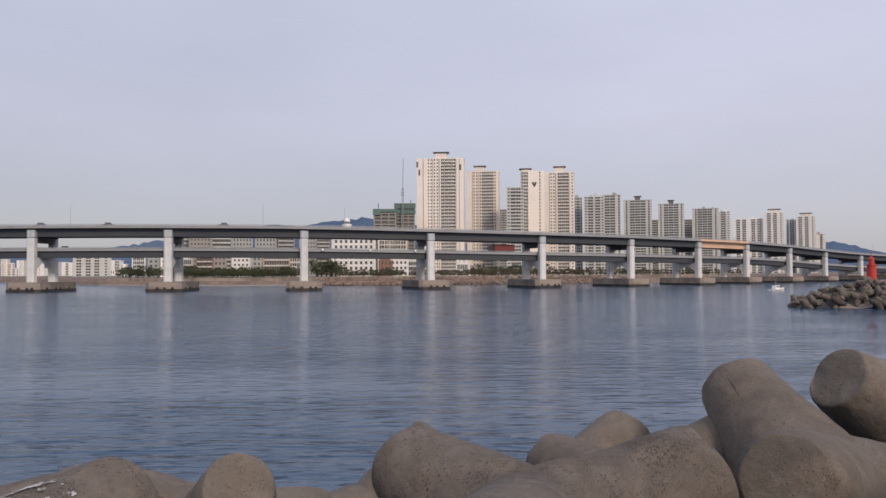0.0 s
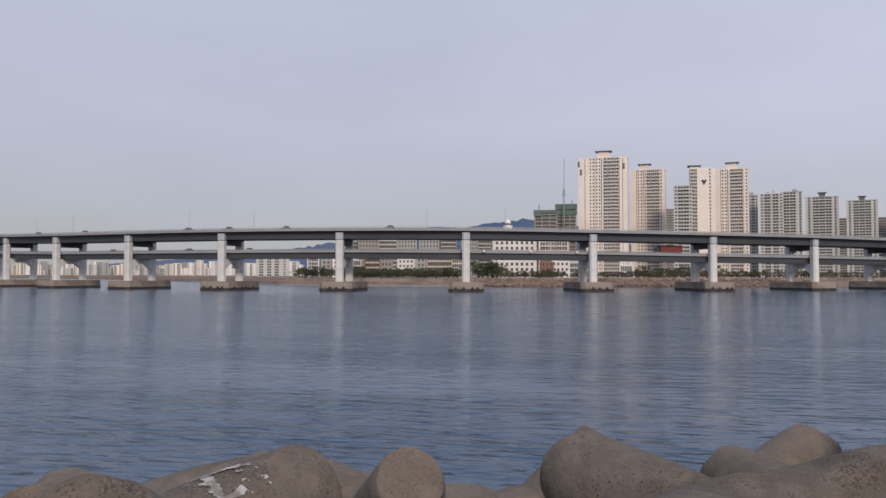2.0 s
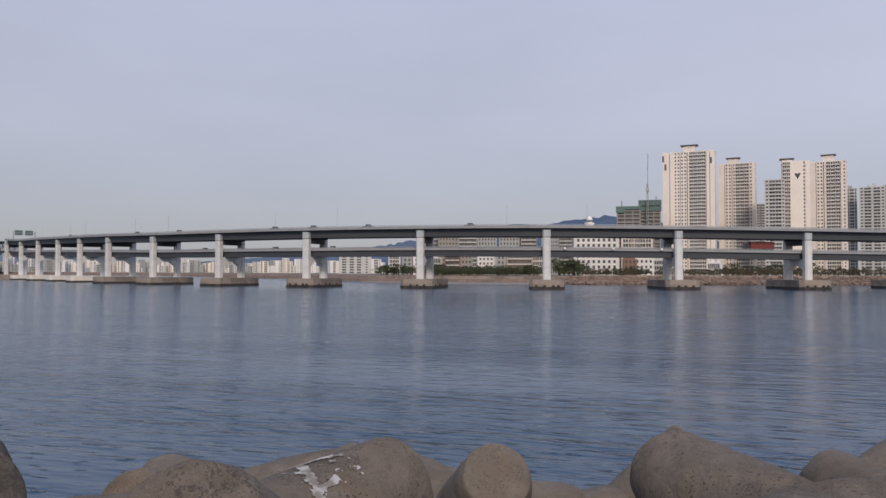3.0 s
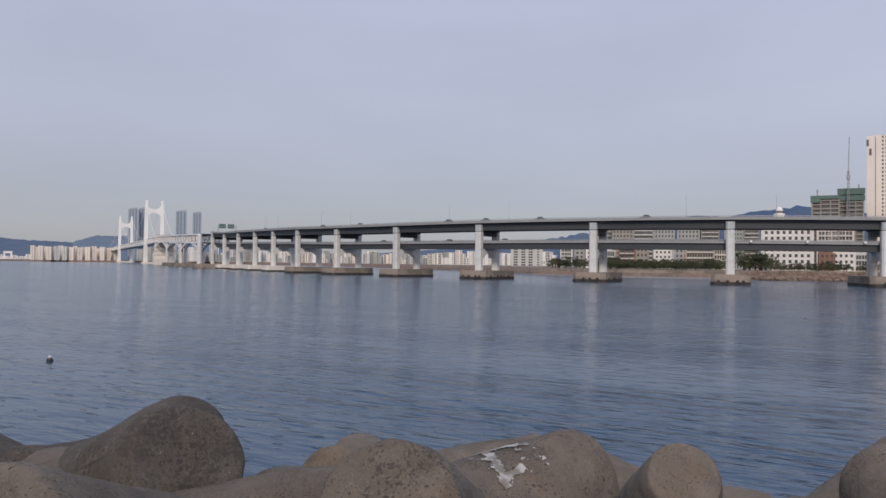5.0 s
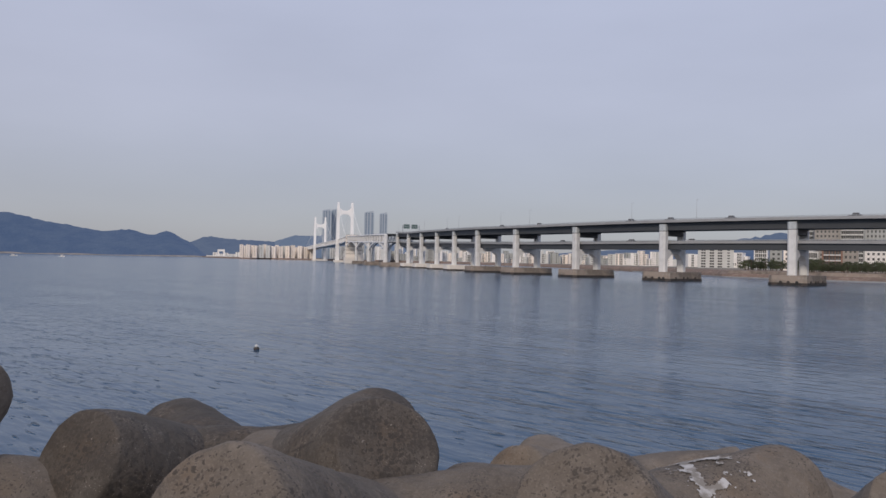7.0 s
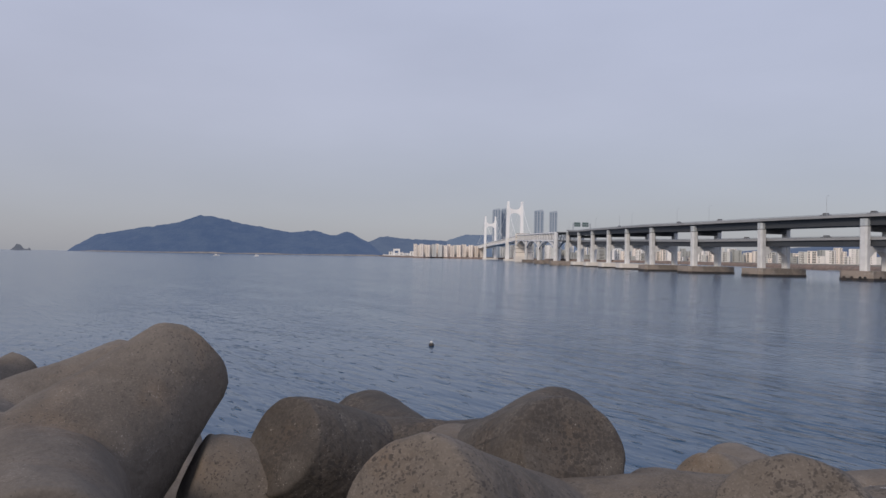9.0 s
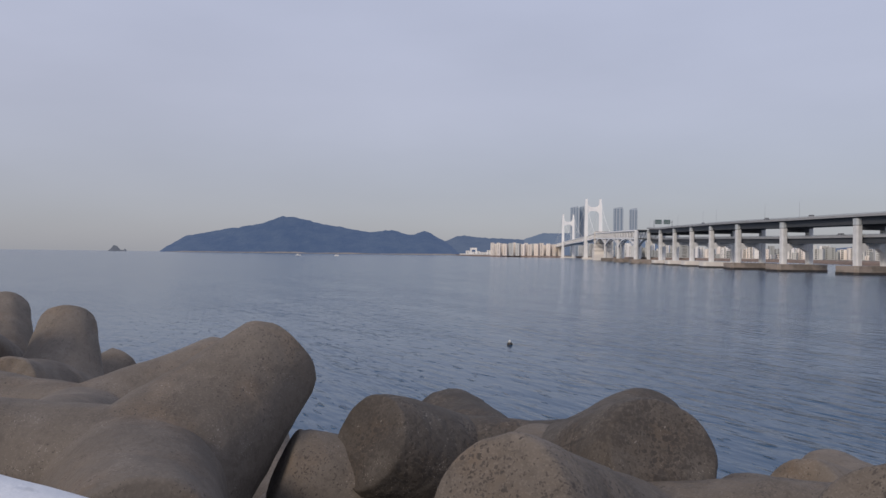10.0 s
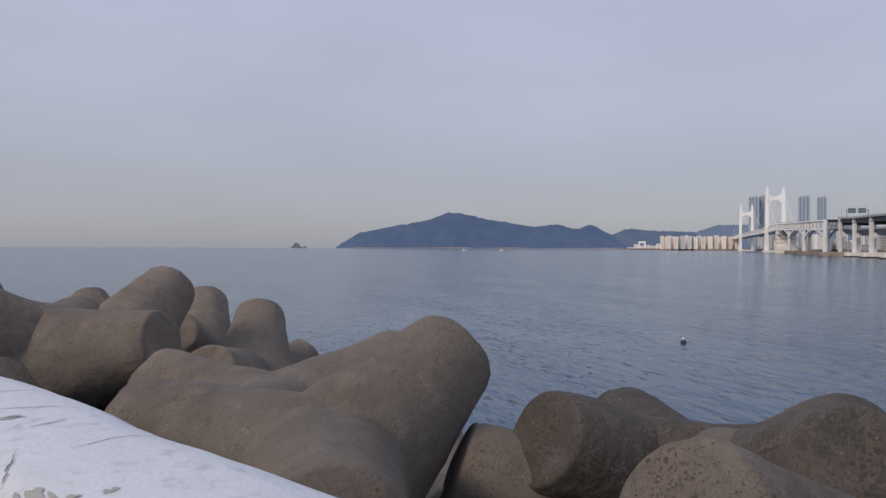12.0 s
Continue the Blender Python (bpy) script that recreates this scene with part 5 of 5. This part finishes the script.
def truck_parts(length, label, paint, name="box_truck"):
    b = tagged(empty(name, (0, 0, 0)), label, "truck", "traffic on the bridge")
    bm = bmesh.new()
    box(bm, -length / 2, length / 2 - 2.6, -1.22, 1.22, 1.2, 4.0)
    part("container", bm, paint, b)
    bm = bmesh.new()
    vs = box(bm, length / 2 - 2.3, length / 2, -1.2, 1.2, 0.5, 3.2)
    vs[5].co.x -= 0.4
    vs[6].co.x -= 0.4
    part("cab", bm, M_CARS[0], b)
    bm = bmesh.new()
    box(bm, -length / 2, length / 2 - 0.3, -0.5, 0.5, 0.6, 1.19)
    part("chassis", bm, M_TYRE, b)
    for x in (-length / 2 + 1.2, -length / 2 + 2.4, length / 2 - 1.3):
        for y in (-1.1, 1.1):
            bm = bmesh.new()
            turned(bm, ((0.5, -0.15), (0.5, 0.15)), 12, pose(x, y, 0.5, 90, 0, 0))
            part("wheel", bm, M_TYRE, b)
    return b


def drive(b, i, f, u, z):
    mid, side = station(i, f)
    p = mid + side * u + Vector((0, 0, z))
    b.matrix_world = pose(p.x, p.y, p.z, 0, 0, math.degrees(math.atan2(side.y, side.x)) + 90)


drive(truck_parts(12.5, "dull red container truck on the lower deck", M_DULLRED), 9, 0.35, -2.6, -7.8)
CAR_AT = [(12, 0.45, -6), (12, 0.95, -6), (13, 0.35, -6), (14, 0.6, -6), (15, 0.4, -5), (11, 0.6, -6), (17, 0.5, -6)]
for k, (i, f, u) in enumerate(CAR_AT):
    drive(car_parts(4.6, 1.85, 1.9, M_CARS[(0, 2, 0, 1, 0)[k % 5]], "car", ("black saloon car", "silver-grey saloon car", "black saloon car", "white saloon car", "black saloon car")[k % 5] + " on the upper deck", "car"), i, f, u, 1.15)
for k, (i, f) in enumerate(((13, 0.4), (12, 0.8), (14, 0.3))):
    drive(car_parts(4.6, 1.85, 1.6, M_CARS[k % 3], "car", "dark car on the lower deck", "car"), i, f, -2.4, -7.8)

# ---- trees along the shore ----
def tree_mesh(seed, height):
    r = random.Random(seed)
    trunk = bmesh.new()
    turned(trunk, ((0.28, 0), (0.22, height * 0.3), (0.1, height * 0.75)), 7)
    for k in range(5):
        a = 6.283 * k / 5 + r.random()
        z = height * (0.3 + 0.09 * k)
        strut(trunk, (0, 0, z), (math.cos(a) * height * 0.27, math.sin(a) * height * 0.27, z + height * 0.22), 0.07, 5)
    leaves = []
    faces = []
    clumps = [(Vector((r.uniform(-1, 1), r.uniform(-1, 1), r.uniform(-0.7, 1))), r.uniform(0.5, 1)) for _ in range(16)]
    for c, s in clumps:
        c = Vector((c.x * height * 0.38, c.y * height * 0.38, height * (0.5 + 0.36 * c.z)))
        for _ in range(34):
            o = c + Vector((r.gauss(0, 1), r.gauss(0, 1), r.gauss(0, 0.8))) * height * 0.085 * s
            q = Euler((r.uniform(0, 6.28), r.uniform(0, 6.28), r.uniform(0, 6.28))).to_matrix()
            n = len(leaves)
            w = height * r.uniform(0.025, 0.05)
            leaves += [o + q @ Vector(v) for v in ((-w, 0, 0), (0, -w * 0.6, 0), (w, 0, 0), (0, w * 0.6, w * 0.3))]
            faces.append((n, n + 1, n + 2, n + 3))
    me = bpy.data.meshes.new("crown")
    me.from_pydata(leaves, [], faces)
    me.materials.append(M_LEAF)
    return mesh_of("trunk", trunk, M_BARK), me


TREES = [tree_mesh(k, 1.0 * s) for k, s in ((1, 7.5), (2, 6.5), (3, 8.5), (4, 6.0))]
SHRUBS = []
for t_, c_ in TREES[:2]:
    c2 = c_.copy()
    c2.materials.clear()
    c2.materials.append(M_SCRUB)
    SHRUBS.append((t_, c2))


def tree(az, d, z, size, kind):
    t_, c_ = kind
    b = tagged(empty("tree", polar(az, d, z), rng.uniform(0, 360)), "leafy dark green tree on the far shore" if kind in TREES else "brownish half-bare tree on the far shore", "tree", "shore trees")
    b.scale = (size * 1.25, size * 1.25, size)
    part("trunk", t_, None, b)
    part("crown", c_, None, b)


for a0, a1, n, d0, s0, s1, kinds in ((20.9, 23.6, 13, 505, 0.9, 1.3, TREES), (11.2, 20.2, 78, 470, 0.7, 1.0, TREES), (3.2, 8.0, 26, 480, 0.6, 0.95, SHRUBS + TREES), (-22, 2.6, 84, 500, 0.6, 1.0, SHRUBS), (-8, -1.5, 14, 560, 1.0, 1.5, TREES), (7.8, 10.0, 8, 540, 1.6, 2.1, TREES)):
    for k in range(n):
        az_ = a0 + (a1 - a0) * (k + 0.7 * rng.random()) / n
        d_ = d0 + rng.uniform(-4, 25) + (max(0, -az_ - 8) * 11)
        tree(az_, d_, 4.2, rng.uniform(s0, s1), rng.choice(kinds))

# low pale sea wall and promenade edge along the far shore
def shore_strip(name, a0, a1, off, z0, z1, thick, mat, label):
    bm = bmesh.new()
    st = []
    for k in range(41):
        a = a0 + (a1 - a0) * k / 40
        for (p, d0), (q, d1) in zip(COAST, COAST[1:]):
            if p <= a <= q:
                u = polar(p, d0).lerp(polar(q, d1), (a - p) / (q - p))
                break
        st.append((u + u.normalized() * off, u.normalized()))
    sweep(bm, st, [(0, z1), (thick, z1), (thick, z0), (0, z0)])
    tagged(part(name, bm, mat), label, "sea wall", kind="structure")


shore_strip("sea_wall", 9.5, 24.5, 9, 2.0, 4.4, 0.8, M_PILECAP, "brown stained low sea wall along the far shore")
shore_strip("quay_edge", 10.5, 31, -2.0, -1, 0.7, 2.5, M_PARAPET, "pale concrete quay edge at the waterline")
shore_strip("retaining_wall", -20, 8, 16, 3.0, 5.2, 0.8, M_PILECAP, "brown stained retaining wall above the shingle")
bm = bmesh.new()
rr = random.Random(3)
for k in range(900):
    a = rr.uniform(-14, 10)
    for (p, d0), (q, d1) in zip(COAST, COAST[1:]):
        if p <= a <= q:
            u = polar(p, d0).lerp(polar(q, d1), (a - p) / (q - p))
            break
    f = rr.random()
    u = u + u.normalized() * (-1 + 17 * f)
    z = 0.1 + 4.0 * f
    s = rr.uniform(0.4, 1.2)
    vs = box(bm, -s, s, -s, s, -s * 0.6, s * 0.6, Matrix.Translation((u.x, u.y, z)) @ Euler((rr.uniform(-0.5, 0.5), rr.uniform(-0.5, 0.5), rr.uniform(0, 3))).to_matrix().to_4x4())
    for v in vs:
        v.co += Vector((rr.uniform(-0.2, 0.2), rr.uniform(-0.2, 0.2), rr.uniform(-0.2, 0.2))) * s
tagged(part("rubble", bm, M_SAND), "brown boulders and shingle along the far shore", "rocks", kind="stuff")

# ---- the harbour breakwater with its red beacon ----
rr = random.Random(9)
bm = bmesh.new()
a, b_ = polar(-25.1, 166), polar(-44, 176)
sd = Vector((-(b_ - a).y, (b_ - a).x, 0)).normalized()
sweep(bm, [(a, sd), (a.lerp(b_, 0.1) + Vector((0, 0, 0.6)), sd), (a.lerp(b_, 0.25) + Vector((0, 0, 2.4)), sd), (b_ + Vector((0, 0, 2.4)), sd)], [(-7, -2), (-2.4, 0.9), (2.4, 0.9), (7, -2)])
tagged(part("breakwater_core", bm, M_PILECAP), "stained concrete core of the harbour breakwater", "breakwater", kind="structure")
for k in range(210):
    f = rr.random() ** 0.85
    side_ = rr.uniform(-7.5, 4)
    rise = min(1, f / 0.24)
    z = 4.3 * rise * (1 - (abs(side_) / 9) ** 1.5) + rr.uniform(-0.3, 0.5)
    p = a.lerp(b_, f) + sd * side_ + Vector((0, 0, z))
    tetrapod(p, (rr.uniform(-1, 1), rr.uniform(-1, 1), rr.uniform(-1, 1)), (rr.uniform(-1, 1), rr.uniform(-1, 1), 0.3), size=0.8, mesh=None if k % 3 else TETRA_ROUGH, label="stained brown concrete tetrapod heaped on the harbour breakwater", group="tetrapods on the harbour breakwater")
beacon = tagged(empty("harbour_beacon", polar(-30.1, 172, 4.0)), "red harbour beacon tower with a lantern on the breakwater end", "beacon")
for name, rings in (("tower", ((1.2, 0), (1.15, 0.5), (0.95, 0.7), (0.8, 4.1))), ("gallery", ((1.0, 4.1), (1.0, 4.35))), ("lantern", ((0.55, 4.35), (0.5, 5.4), (0.62, 5.45), (0.1, 6.0))), ("finial", ((0.06, 6.0), (0.05, 7.3)))):
    bm = bmesh.new()
    turned(bm, rings, 20)
    part(name, bm, M_RED, beacon)
bm = bmesh.new()
prism(bm, [(-2.4, -2.4), (2.4, -2.4), (2.4, 2.4), (-2.4, 2.4)], 2.6, 4.02, Matrix.Translation(polar(-30.1, 172)))
tagged(part("beacon_plinth", bm, M_APT_WHITE), "white concrete plinth under the red beacon", "plinth")
bm = bmesh.new()
prism(bm, [(-1.6, -1.2), (1.6, -1.2), (1.6, 1.2), (-1.6, 1.2)], 3.0, 5.3, Matrix.Translation(polar(-31.2, 172)))
tagged(part("equipment_box", bm, M_APT_WHITE), "white equipment cabinet on the breakwater", "cabinet")

# ---- on the water ----
def float_buoy(p, s, label):
    b = tagged(empty("buoy", p), label, "buoy")
    bm = bmesh.new()
    turned(bm, ((0.12 * s, -0.2 * s), (0.3 * s, -0.1 * s), (0.34 * s, 0.08 * s), (0.22 * s, 0.24 * s), (0.05 * s, 0.3 * s)), 16)
    part("float_body", bm, M_RUBBER, b, smooth=True)
    bm = bmesh.new()
    turned(bm, ((0.17 * s, 0.24 * s), (0.2 * s, 0.36 * s), (0.14 * s, 0.5 * s), (0.03 * s, 0.56 * s)), 14)
    part("cap", bm, M_BUOY, b, "white plastic cap", smooth=True)


float_buoy(polar(59.98, 57.5, 0.02), 0.66, "dark float with a white cap bobbing on the sea")
float_buoy(polar(5.85, 112, 0.0), 0.45, "small dark float on the sea")


def boat(p, turn, length, label):
    b = tagged(empty("boat", p, turn), label, "boat", "small boats")
    bm = bmesh.new()
    rows_ = []
    for x, w, k in ((-0.5, 0.16, 0), (-0.2, 0.18, 0), (0.2, 0.16, 0.02), (0.4, 0.09, 0.05), (0.5, 0.01, 0.09)):
        rows_.append([bm.verts.new((x * length, y * length, z * length)) for y, z in ((-w, 0.09 + k), (-w * 0.6, -0.02), (w * 0.6, -0.02), (w, 0.09 + k))])
    for r0, r1 in zip(rows_, rows_[1:]):
        for j in range(3):
            bm.faces.new((r0[j], r1[j], r1[j + 1], r0[j + 1]))
        bm.faces.new((r0[3], r1[3], r1[0], r0[0]))
    bm.faces.new(rows_[0])
    bm.faces.new(rows_[-1])
    part("hull", bm, M_APT_WHITE, b)
    bm = bmesh.new()
    box(bm, -0.25 * length, 0.08 * length, -0.1 * length, 0.1 * length, 0.085 * length, 0.27 * length)
    part("cabin", bm, M_APT_WHITE, b)
    bm = bmesh.new()
    box(bm, -0.2 * length, 0.09 * length, -0.104 * length, 0.104 * length, 0.18 * length, 0.235 * length)
    part("cabin_window", bm, M_GLAZE, b)
    bm = bmesh.new()
    strut(bm, (-0.1 * length, 0, 0.27 * length), (-0.1 * length, 0, 0.5 * length), 0.012 * length)
    part("mast", bm, M_GALV, b)


boat(polar(-24.3, 290), 30, 7.5, "small white fishing boat on calm water")
boat(polar(75.8, 1500), 60, 12, "tiny white boat far out on the bay")
boat(polar(72.9, 1500), 20, 12, "tiny white boat far out on the bay")
